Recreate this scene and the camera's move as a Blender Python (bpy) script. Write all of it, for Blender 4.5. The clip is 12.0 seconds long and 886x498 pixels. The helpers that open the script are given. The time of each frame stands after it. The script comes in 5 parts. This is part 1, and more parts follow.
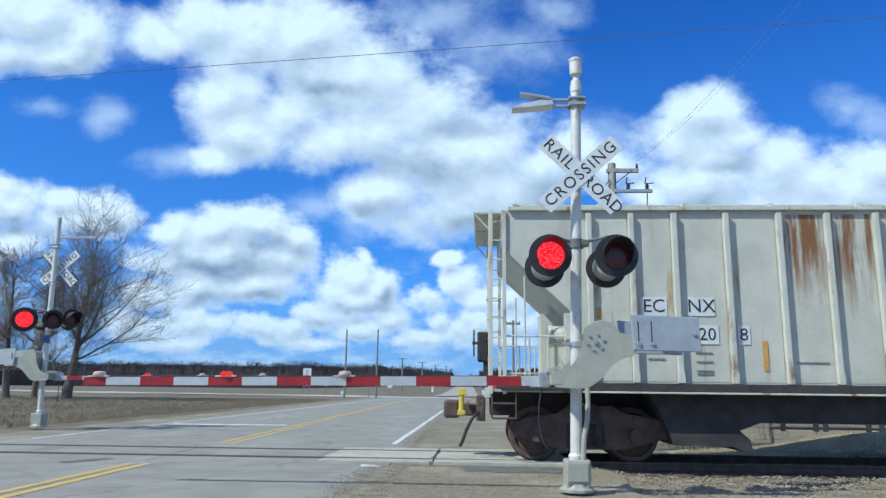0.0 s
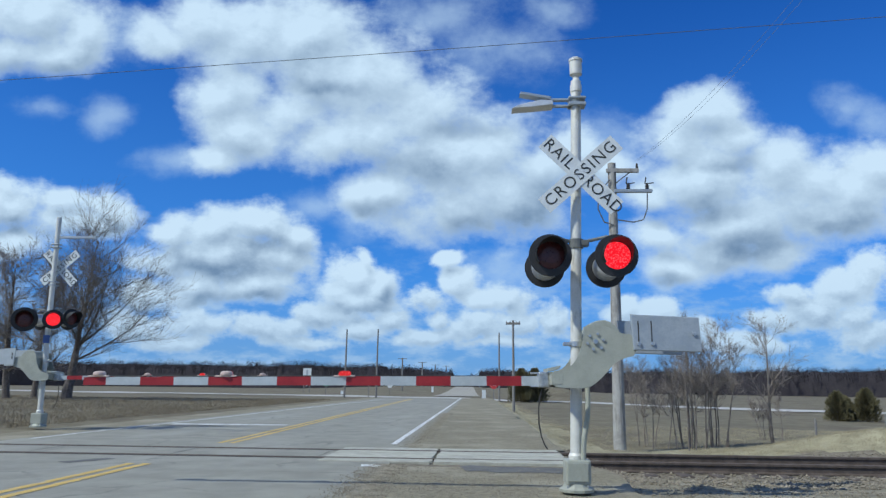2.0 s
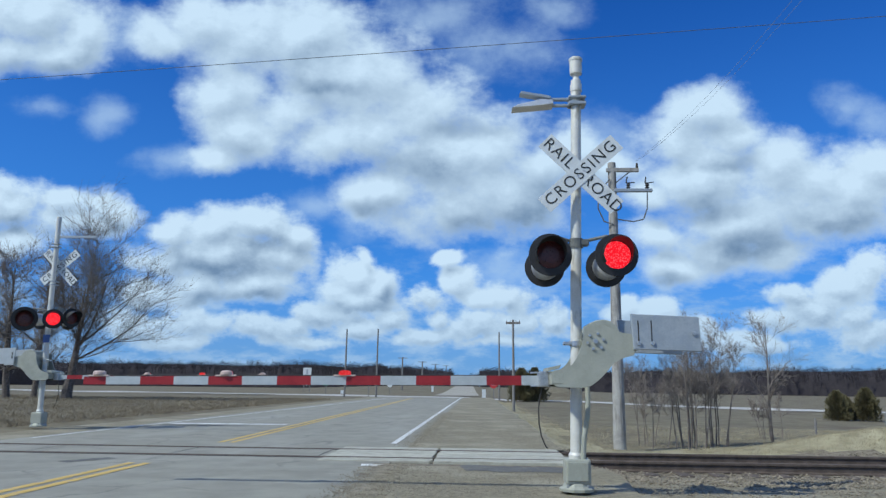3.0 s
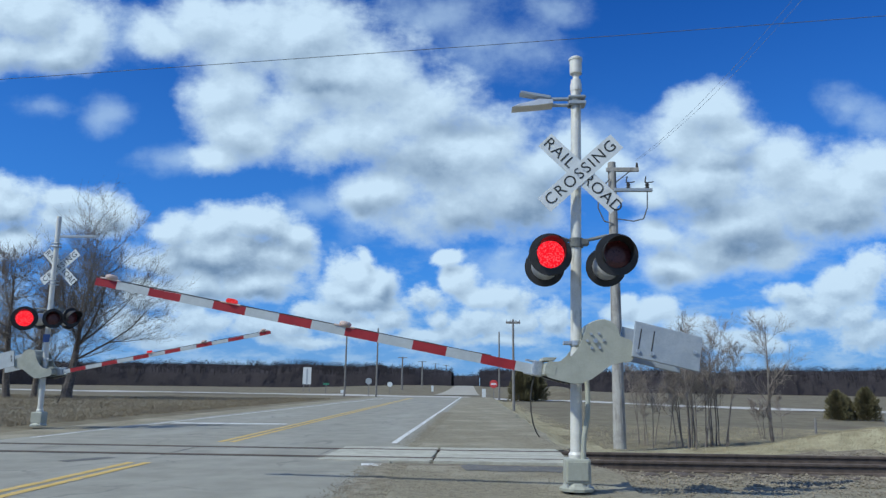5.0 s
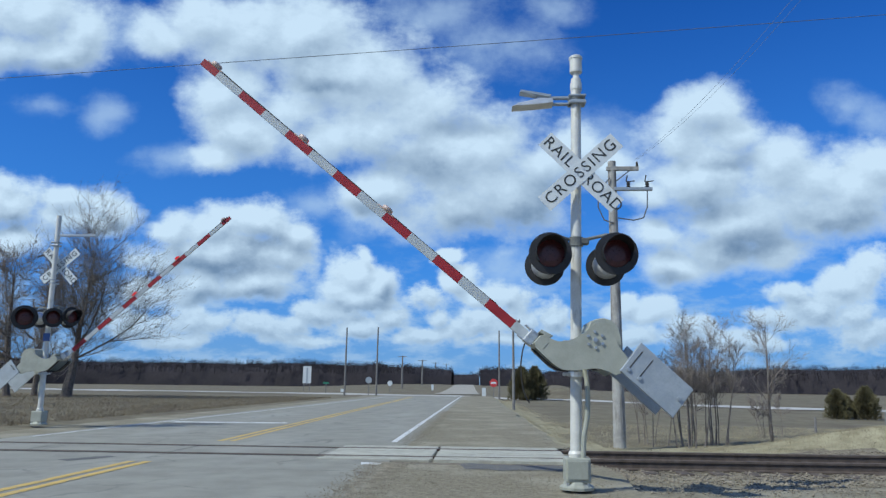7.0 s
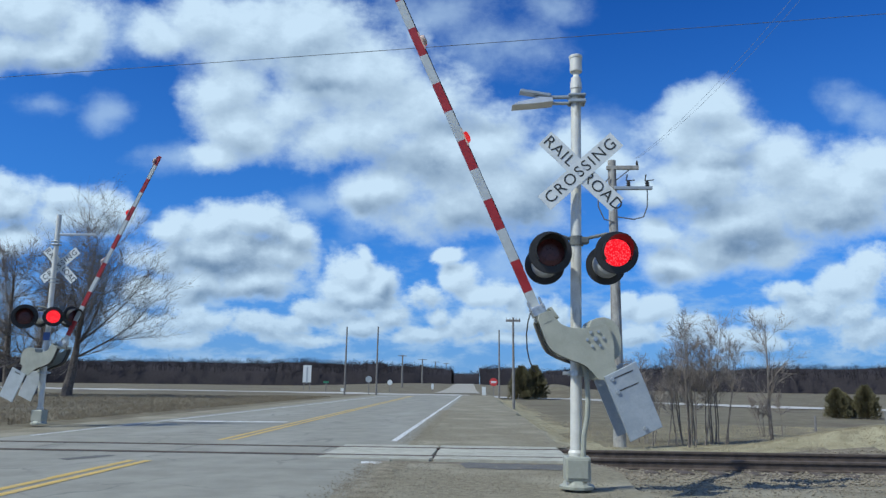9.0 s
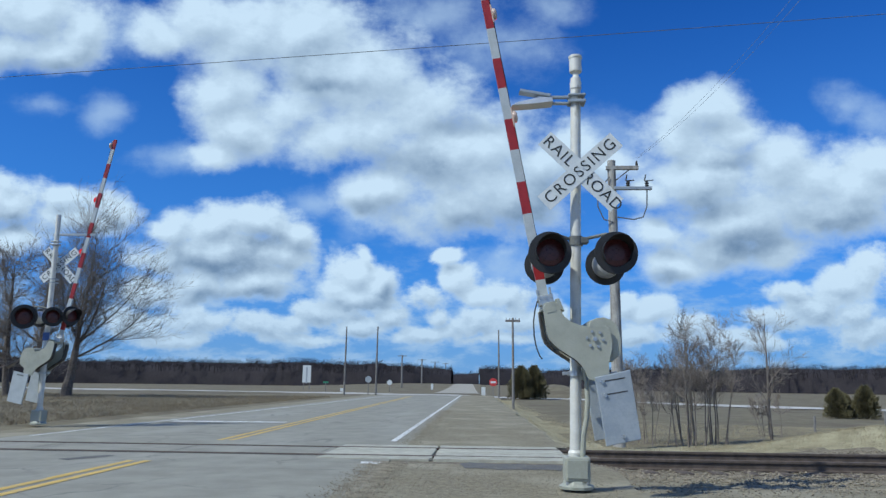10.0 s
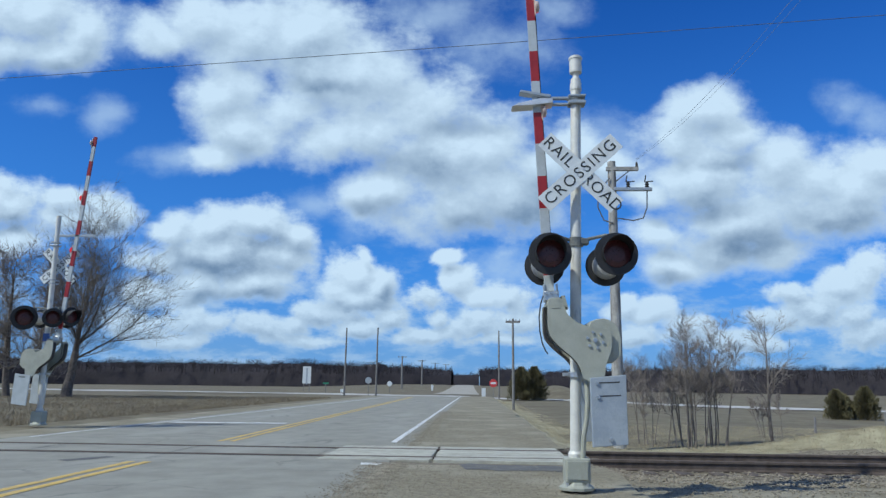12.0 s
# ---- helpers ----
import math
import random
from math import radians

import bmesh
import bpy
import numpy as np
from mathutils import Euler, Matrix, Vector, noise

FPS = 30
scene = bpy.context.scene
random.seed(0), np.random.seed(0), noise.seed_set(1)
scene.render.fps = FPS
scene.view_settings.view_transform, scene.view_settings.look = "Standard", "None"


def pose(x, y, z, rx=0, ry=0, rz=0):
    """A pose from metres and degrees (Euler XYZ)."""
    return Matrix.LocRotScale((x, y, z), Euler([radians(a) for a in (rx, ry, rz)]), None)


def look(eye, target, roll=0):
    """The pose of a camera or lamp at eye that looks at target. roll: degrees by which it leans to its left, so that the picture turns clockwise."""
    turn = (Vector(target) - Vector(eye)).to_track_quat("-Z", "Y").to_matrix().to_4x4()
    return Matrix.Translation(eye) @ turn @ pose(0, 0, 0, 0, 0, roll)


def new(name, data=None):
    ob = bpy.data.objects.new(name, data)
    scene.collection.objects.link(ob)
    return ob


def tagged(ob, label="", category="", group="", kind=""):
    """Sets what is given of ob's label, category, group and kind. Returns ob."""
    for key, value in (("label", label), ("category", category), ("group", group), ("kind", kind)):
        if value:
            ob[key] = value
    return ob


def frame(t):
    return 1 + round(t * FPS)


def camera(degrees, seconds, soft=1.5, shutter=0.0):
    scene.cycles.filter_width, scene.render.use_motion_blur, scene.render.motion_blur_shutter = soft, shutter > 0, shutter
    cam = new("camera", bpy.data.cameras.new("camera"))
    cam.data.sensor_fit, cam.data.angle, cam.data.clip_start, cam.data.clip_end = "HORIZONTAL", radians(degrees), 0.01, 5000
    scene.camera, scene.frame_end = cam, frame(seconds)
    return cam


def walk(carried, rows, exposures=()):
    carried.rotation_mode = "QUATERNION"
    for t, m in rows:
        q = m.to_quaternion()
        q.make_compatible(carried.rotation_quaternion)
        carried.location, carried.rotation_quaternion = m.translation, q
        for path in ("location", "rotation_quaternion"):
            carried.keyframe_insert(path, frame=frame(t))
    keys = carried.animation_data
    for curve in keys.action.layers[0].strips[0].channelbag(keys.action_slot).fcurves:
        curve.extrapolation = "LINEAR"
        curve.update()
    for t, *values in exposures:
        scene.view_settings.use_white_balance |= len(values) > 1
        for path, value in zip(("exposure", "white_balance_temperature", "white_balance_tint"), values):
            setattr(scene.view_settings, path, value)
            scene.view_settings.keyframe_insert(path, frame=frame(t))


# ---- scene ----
YAW, PITCH, ROLL = 2.697, 10.815, 0.65


def aim(dp, dy=0.0):
    """The camera's pose on the dashboard, with a small sag dp and sway dy in degrees."""
    return pose(0, 0, 1.2, 90 + PITCH + dp, 0, YAW + dy) @ pose(0, 0, 0, 0, 0, ROLL)


cam = camera(63.3, 12.0, soft=1.4)
walk(cam, [(0.0, aim(0.04)), (1.0, aim(-0.01)), (2.3, aim(0.04)), (3.2, aim(-0.02)), (5.0, aim(-0.04)),
           (6.0, aim(-0.07)), (7.0, aim(-0.12)), (9.0, aim(-0.19, 0.0)), (10.0, aim(-0.18, -0.03)),
           (10.8, aim(-0.12, -0.03)), (11.5, aim(-0.06, -0.02)), (12.0, aim(-0.1, -0.02))],
     exposures=[(0.0, 0.12, 5450, 2), (0.35, 0.05, 5450, 2), (1.0, -0.18, 5450, 2), (12.0, -0.20, 5450, 2)])

# ---- sun and sky ----
TRACK_TURN = -0.4
TRACK_MID = Vector((0, 13.22, 0))
SUN_AT = Vector((-1.02, -0.66, 1.27)).normalized()
sun = new("sun", bpy.data.lights.new("sun", "SUN"))
sun.data.energy, sun.data.angle, sun.data.color = 4.3, radians(0.53), (1.0, 0.89, 0.73)
sun.matrix_world = look(SUN_AT * 60, (0, 0, 0))


class Net:
    """Short-hand for node trees."""

    def __init__(self, tree):
        self.tree = tree
        tree.nodes.clear()

    def add(self, kind, out=0, **put):
        node = self.tree.nodes.new(kind)
        for key, value in put.items():
            if key.startswith("i_"):
                self.plug(node.inputs[int(key[2:])], value)
            else:
                setattr(node, key, value)
        return node.outputs[out] if len(node.outputs) else node

    def plug(self, socket, value):
        if isinstance(value, bpy.types.NodeSocket):
            self.tree.links.new(value, socket)
        else:
            socket.default_value = value

    def math(self, op, a, b=0.0, c=0.0, clamp=False):
        return self.add("ShaderNodeMath", operation=op, use_clamp=clamp, i_0=a, i_1=b, i_2=c)

    def vec(self, op, a, b=(0, 0, 0), c=(0, 0, 0), out=0):
        return self.add("ShaderNodeVectorMath", out, operation=op, i_0=a, i_1=b, i_2=c)

    def noise(self, at, scale, detail=4.0, rough=0.55, out=0, distortion=0.0):
        node = self.tree.nodes.new("ShaderNodeTexNoise")
        self.plug(node.inputs["Vector"], at)
        for key, value in (("Scale", scale), ("Detail", detail), ("Roughness", rough), ("Distortion", distortion)):
            node.inputs[key].default_value = value
        return node.outputs[out]

    def step(self, value, lo, hi):
        node = self.tree.nodes.new("ShaderNodeMapRange")
        node.interpolation_type = "SMOOTHSTEP"
        self.plug(node.inputs[0], value)
        node.inputs[1].default_value, node.inputs[2].default_value = lo, hi
        return node.outputs[0]

    def mix(self, f, a, b, blend="MIX"):
        node = self.tree.nodes.new("ShaderNodeMix")
        node.data_type, node.blend_type = "RGBA", blend
        self.plug(node.inputs[0], f)
        for socket, v in ((node.inputs[6], a), (node.inputs[7], b)):
            self.plug(socket, (*v, 1) if isinstance(v, tuple) else v)
        return node.outputs[2]


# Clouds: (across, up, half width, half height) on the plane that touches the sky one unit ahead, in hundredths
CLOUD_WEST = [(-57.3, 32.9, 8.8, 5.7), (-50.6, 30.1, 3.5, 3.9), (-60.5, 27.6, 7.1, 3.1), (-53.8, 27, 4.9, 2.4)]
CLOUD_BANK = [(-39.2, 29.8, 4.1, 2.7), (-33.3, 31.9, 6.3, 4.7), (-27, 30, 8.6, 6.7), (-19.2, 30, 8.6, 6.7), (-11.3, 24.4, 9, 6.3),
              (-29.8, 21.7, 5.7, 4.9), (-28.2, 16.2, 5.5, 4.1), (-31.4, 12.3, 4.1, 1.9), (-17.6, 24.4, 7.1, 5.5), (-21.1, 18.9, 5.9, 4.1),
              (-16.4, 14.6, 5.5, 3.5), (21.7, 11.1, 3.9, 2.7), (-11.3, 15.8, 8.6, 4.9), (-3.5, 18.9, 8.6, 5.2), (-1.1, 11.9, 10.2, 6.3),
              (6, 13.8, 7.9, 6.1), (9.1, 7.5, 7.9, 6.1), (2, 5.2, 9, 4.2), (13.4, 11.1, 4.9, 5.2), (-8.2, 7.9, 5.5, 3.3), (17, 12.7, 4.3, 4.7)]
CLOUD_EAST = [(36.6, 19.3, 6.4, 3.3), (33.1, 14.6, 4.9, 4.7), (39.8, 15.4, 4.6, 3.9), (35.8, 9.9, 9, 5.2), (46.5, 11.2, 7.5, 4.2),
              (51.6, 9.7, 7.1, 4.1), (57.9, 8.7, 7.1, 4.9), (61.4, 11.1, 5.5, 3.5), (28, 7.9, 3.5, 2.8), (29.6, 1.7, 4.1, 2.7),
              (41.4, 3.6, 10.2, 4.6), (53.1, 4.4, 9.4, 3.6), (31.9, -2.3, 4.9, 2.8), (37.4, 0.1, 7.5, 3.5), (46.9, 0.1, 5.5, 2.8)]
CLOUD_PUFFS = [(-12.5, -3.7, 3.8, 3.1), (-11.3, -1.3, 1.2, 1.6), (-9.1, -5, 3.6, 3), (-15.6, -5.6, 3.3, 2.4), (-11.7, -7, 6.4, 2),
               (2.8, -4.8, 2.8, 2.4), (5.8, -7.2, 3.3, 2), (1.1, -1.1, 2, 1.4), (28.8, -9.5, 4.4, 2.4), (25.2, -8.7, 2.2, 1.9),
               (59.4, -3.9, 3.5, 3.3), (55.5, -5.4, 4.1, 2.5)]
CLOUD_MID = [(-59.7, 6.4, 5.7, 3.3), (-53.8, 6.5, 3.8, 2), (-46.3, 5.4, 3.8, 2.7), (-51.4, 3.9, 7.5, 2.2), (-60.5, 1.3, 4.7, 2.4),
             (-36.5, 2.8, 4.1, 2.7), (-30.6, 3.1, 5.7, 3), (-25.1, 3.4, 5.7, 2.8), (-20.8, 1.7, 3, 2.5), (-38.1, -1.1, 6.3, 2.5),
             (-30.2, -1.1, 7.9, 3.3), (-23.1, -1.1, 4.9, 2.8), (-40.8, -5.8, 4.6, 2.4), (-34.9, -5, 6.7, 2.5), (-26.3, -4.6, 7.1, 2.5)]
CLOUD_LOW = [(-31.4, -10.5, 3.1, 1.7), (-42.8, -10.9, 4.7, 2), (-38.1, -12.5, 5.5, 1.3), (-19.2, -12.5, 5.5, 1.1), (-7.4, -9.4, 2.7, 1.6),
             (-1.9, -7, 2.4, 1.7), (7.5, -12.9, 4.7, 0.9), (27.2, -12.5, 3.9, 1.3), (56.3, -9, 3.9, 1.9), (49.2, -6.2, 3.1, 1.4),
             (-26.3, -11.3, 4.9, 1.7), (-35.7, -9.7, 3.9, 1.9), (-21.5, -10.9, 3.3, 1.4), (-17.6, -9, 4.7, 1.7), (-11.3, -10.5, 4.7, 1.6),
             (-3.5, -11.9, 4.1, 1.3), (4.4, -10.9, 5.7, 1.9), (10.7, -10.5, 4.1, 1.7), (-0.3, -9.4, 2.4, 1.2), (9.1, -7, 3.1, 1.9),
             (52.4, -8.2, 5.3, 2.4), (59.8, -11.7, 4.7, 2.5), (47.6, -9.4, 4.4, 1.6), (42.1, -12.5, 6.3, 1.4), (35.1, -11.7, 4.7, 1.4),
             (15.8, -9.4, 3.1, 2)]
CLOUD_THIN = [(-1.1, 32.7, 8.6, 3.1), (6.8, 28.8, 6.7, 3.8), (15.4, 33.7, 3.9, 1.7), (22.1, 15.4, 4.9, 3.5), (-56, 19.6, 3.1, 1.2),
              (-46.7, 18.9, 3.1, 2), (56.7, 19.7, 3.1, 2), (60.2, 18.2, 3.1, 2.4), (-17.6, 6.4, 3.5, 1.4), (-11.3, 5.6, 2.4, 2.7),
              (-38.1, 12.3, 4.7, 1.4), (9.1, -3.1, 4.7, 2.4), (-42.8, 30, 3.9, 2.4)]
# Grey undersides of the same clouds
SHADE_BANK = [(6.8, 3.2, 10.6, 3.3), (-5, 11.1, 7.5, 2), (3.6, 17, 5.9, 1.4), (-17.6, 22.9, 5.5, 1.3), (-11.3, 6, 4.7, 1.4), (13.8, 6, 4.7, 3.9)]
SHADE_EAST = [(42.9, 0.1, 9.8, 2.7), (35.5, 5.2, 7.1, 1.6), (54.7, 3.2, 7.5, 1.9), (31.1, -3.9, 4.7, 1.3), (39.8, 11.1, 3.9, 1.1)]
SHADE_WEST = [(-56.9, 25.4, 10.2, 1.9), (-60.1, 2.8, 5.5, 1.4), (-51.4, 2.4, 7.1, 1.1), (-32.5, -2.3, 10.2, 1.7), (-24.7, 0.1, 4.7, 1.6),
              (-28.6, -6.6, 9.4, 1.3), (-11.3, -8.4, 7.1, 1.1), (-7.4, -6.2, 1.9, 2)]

world = bpy.data.worlds.new("sky")
scene.world = world
world.use_nodes = True
w = Net(world.node_tree)
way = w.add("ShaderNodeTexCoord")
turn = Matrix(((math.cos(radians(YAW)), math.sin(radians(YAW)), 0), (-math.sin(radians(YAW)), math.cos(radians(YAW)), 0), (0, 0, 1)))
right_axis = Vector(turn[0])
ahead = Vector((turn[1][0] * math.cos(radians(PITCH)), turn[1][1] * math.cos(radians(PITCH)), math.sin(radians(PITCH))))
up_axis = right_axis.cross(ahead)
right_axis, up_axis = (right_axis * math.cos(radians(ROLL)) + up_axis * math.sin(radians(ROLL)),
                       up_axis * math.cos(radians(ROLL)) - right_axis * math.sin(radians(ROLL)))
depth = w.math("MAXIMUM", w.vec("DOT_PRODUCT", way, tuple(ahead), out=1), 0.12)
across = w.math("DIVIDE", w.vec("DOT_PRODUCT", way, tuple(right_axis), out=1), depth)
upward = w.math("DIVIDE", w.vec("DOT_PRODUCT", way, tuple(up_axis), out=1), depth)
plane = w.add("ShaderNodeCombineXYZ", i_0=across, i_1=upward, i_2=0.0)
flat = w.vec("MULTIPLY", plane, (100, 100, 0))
SUNWARD = (-1.0, 2.8, 0.0)


def cloud_field(blobs, step=(0.0, 0.0, 0.0), soft=0.3, lumps=0.62, fray=2.1, fine=1.0):
    """Density of a group of clouds: rounded heaps, billows on them and a frayed edge."""
    at = w.vec("ADD", flat, step)
    unit = w.vec("MULTIPLY", at, (0.01, 0.013, 0))
    wave = w.vec("SUBTRACT", w.noise(unit, 7.0, 3.0, 0.5, out=1), (0.5, 0.5, 0.5))
    bent = w.vec("MULTIPLY_ADD", wave, (7.0, 5.0, 0), at)
    best = None
    for cx, cy, rx, ry in blobs:
        d = w.vec("LENGTH", w.vec("MULTIPLY_ADD", bent, (1 / rx, 1 / ry, 0), (-cx / rx, -cy / ry, 0)), out=1)
        best = d if best is None else w.math("SMOOTH_MIN", best, d, soft)
    heap = w.tree.nodes.new("ShaderNodeTexVoronoi")
    heap.feature, heap.normalize = "SMOOTH_F1", True
    w.plug(heap.inputs["Vector"], w.vec("MULTIPLY_ADD", wave, (0.05, 0.05, 0), unit))
    for key, value in (("Scale", 13.0 * fine), ("Detail", 3.5), ("Roughness", 0.55), ("Lacunarity", 2.3), ("Smoothness", 0.6)):
        heap.inputs[key].default_value = value
    frayed = w.noise(unit, 9.0 * fine, 9.0, 0.62)
    rough = w.math("MULTIPLY_ADD", heap.outputs[0], -lumps * 1.6, lumps * 0.60)
    rough = w.math("ADD", rough, w.math("MULTIPLY_ADD", frayed, fray, -0.5 * fray))
    return w.math("ADD", w.math("SUBTRACT", 1.0, best), rough)


def cloud_layer(blobs, edge, dark, fine=1.0, fray=2.1, sunward=SUNWARD):
    """Cover and grey of one group; grey where more cloud stands between it and the sun."""
    here, above = cloud_field(blobs, fray=fray, fine=fine), cloud_field(blobs, sunward, fray=fray, fine=fine)
    lit = w.math("SUBTRACT", above, here)
    grey = w.math("MULTIPLY_ADD", lit, 0.58, dark)
    rim = w.step(here, edge[0], edge[1] + 0.25)
    return w.step(here, *edge), w.math("MULTIPLY", grey, rim, clamp=True)


fold = w.vec("SUBTRACT", w.noise(plane, 9.0, 4.0, 0.55, out=1), (0.5, 0.5, 0.5))
folded = w.vec("MULTIPLY_ADD", fold, (9.0, 6.0, 0), flat)


def bellies(blobs):
    best = None
    for cx, cy, rx, ry in blobs:
        d = w.vec("LENGTH", w.vec("MULTIPLY_ADD", folded, (1 / rx, 1 / ry, 0), (-cx / rx, -cy / ry, 0)), out=1)
        best = d if best is None else w.math("SMOOTH_MIN", best, d, 0.3)
    return w.step(best, 1.6, 0.1)


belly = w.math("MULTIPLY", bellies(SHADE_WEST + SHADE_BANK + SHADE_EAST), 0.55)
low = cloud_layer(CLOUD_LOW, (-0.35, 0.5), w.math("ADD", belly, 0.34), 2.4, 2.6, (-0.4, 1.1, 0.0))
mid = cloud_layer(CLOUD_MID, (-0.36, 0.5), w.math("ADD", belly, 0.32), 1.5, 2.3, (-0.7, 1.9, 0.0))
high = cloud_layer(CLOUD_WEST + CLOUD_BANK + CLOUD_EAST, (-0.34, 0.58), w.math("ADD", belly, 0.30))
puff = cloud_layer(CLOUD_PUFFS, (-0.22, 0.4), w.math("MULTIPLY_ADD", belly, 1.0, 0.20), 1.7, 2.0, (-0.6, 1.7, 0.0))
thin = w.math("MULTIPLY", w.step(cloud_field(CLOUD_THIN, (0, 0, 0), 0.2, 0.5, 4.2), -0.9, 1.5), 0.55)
height = w.add("ShaderNodeSeparateXYZ", 2, i_0=way)
streaks = w.step(w.noise(w.vec("MULTIPLY", plane, (1.0, 2.6, 1.0)), 16.0, 7.0, 0.62), 0.42, 0.66)
haze_band = w.math("MULTIPLY", w.math("MULTIPLY", streaks, w.step(height, 0.24, 0.06)), 0.62)
# elsewhere the same broken cloud goes on
level = w.math("MAXIMUM", height, 0.06)
drift = w.vec("DIVIDE", way, w.add("ShaderNodeCombineXYZ", i_0=level, i_1=level, i_2=level))
others = w.step(w.noise(drift, 1.1, 6.0, 0.55), 0.46, 0.58)
behind = w.step(w.vec("DOT_PRODUCT", way, tuple(ahead), out=1), 0.70, 0.62)
sky_node = w.tree.nodes.new("ShaderNodeTexSky")
sky_node.sky_type, sky_node.sun_disc = "NISHITA", False
sky_node.sun_elevation = math.asin(SUN_AT.z)
sky_node.sun_rotation = math.atan2(SUN_AT.x, SUN_AT.y)
sky_node.altitude, sky_node.air_density, sky_node.dust_density, sky_node.ozone_density = 300, 1.0, 0.3, 2.5
blue = w.mix(1.0, sky_node.outputs[0], (0.025, 0.061, 0.130), "MULTIPLY")
veil = w.step(height, 0.17, 0.0)
blue = w.mix(w.math("MULTIPLY", w.step(height, 0.55, 0.10), 0.42), blue, (0.135, 0.35, 0.72))
blue = w.mix(w.math("MULTIPLY", veil, 0.65), blue, (0.27, 0.42, 0.67))
BRIGHT, GREY = (0.79, 0.865, 0.925), (0.22, 0.295, 0.41)
final = w.mix(thin, blue, (0.66, 0.77, 0.88))
final = w.mix(haze_band, final, (0.52, 0.64, 0.78))
for shown, grey in (low, mid, high, puff):
    tone = w.mix(grey, BRIGHT, GREY)
    tone = w.mix(w.math("MULTIPLY", veil, 0.42), tone, (0.42, 0.54, 0.69))
    final = w.mix(shown, final, tone)
final = w.mix(behind, final, w.mix(others, blue, (0.60, 0.67, 0.75)))
ground_side = w.step(height, -0.005, -0.03)
final = w.mix(ground_side, final, (0.12, 0.11, 0.09))
shine = w.add("ShaderNodeBackground", i_0=final, i_1=1.0)
w.add("ShaderNodeOutputWorld", i_0=shine)

# ---- materials ----


def surface(name, low, high, scale=6.0, rough=0.7, metal=0.0, bump=0.15, grain=60.0, stain=None, stain_scale=1.2, stain_cut=(0.52, 0.66),
            streak=(1, 1, 1), spread=(0.35, 0.65), tint=0.0, fade=None, cracks=0.0):
    """A surface with two scales of variation, an optional stain, and fine relief; streak squeezes the stain's axes."""
    m = bpy.data.materials.new(name)
    m.use_nodes = True
    n = Net(m.node_tree)
    at = n.add("ShaderNodeTexCoord", 3)
    wide = n.noise(at, scale, 5.0, 0.6)
    tiny = n.noise(at, grain, 3.0, 0.6)
    blend = n.math("ADD", n.math("MULTIPLY", wide, 0.65), n.math("MULTIPLY", tiny, 0.35))
    colour = n.mix(n.step(blend, *spread), low, high)
    if stain:
        spot = n.noise(n.vec("MULTIPLY", at, streak), stain_scale, 6.0, 0.62)
        mask = n.step(spot, *stain_cut)
        if fade:
            level = n.math("ADD", n.add("ShaderNodeSeparateXYZ", 2, i_0=at), n.math("MULTIPLY", n.noise(n.vec("MULTIPLY", at, (1, 1, 0.1)), 5.0, 3.0), 1.6))
            mask = n.math("MULTIPLY", mask, n.step(level, *fade))
        colour = n.mix(mask, colour, stain)
    if tint:
        lone = n.add("ShaderNodeObjectInfo", 5)
        colour = n.mix(n.math("MULTIPLY", lone, tint), colour, tuple(c * 0.35 for c in low))
    if cracks:
        cell = n.tree.nodes.new("ShaderNodeTexVoronoi")
        cell.feature = "DISTANCE_TO_EDGE"
        cell.inputs["Scale"].default_value = 0.42
        n.plug(cell.inputs["Vector"], n.vec("ADD", at, n.vec("MULTIPLY", n.noise(at, 1.4, 6.0, 0.65, out=1), (0.9, 0.9, 0))))
        patchy = n.step(n.noise(at, 0.5, 3.0), 0.42, 0.6)
        colour = n.mix(n.math("MULTIPLY", n.math("MULTIPLY", n.step(cell.outputs[0], 0.02, 0.004), patchy), cracks), colour, (0.07, 0.07, 0.068))
    gloss = n.math("MULTIPLY_ADD", wide, 0.25, rough - 0.12, clamp=True)
    node = n.tree.nodes.new("ShaderNodeBsdfPrincipled")
    n.plug(node.inputs["Base Color"], colour)
    n.plug(node.inputs["Roughness"], gloss)
    node.inputs["Metallic"].default_value = metal
    if bump:
        relief = n.tree.nodes.new("ShaderNodeBump")
        relief.inputs["Strength"].default_value, relief.inputs["Distance"].default_value = bump, 0.01
        n.plug(relief.inputs["Height"], blend)
        n.plug(node.inputs["Normal"], relief.outputs[0])
    n.add("ShaderNodeOutputMaterial", i_0=node.outputs[0])
    return m


def glow(name, colour, power):
    m = bpy.data.materials.new(name)
    m.use_nodes = True
    n = Net(m.node_tree)
    at = n.add("ShaderNodeTexCoord", 3)
    dots = n.tree.nodes.new("ShaderNodeTexVoronoi")
    n.plug(dots.inputs["Vector"], at)
    dots.inputs["Scale"].default_value = 52.0
    spot = n.step(dots.outputs[0], 0.55, 0.2)
    light = n.add("ShaderNodeEmission", i_0=n.mix(spot, colour, (1.0, 0.10, 0.11)), i_1=power)
    n.add("ShaderNodeOutputMaterial", i_0=light)
    return m


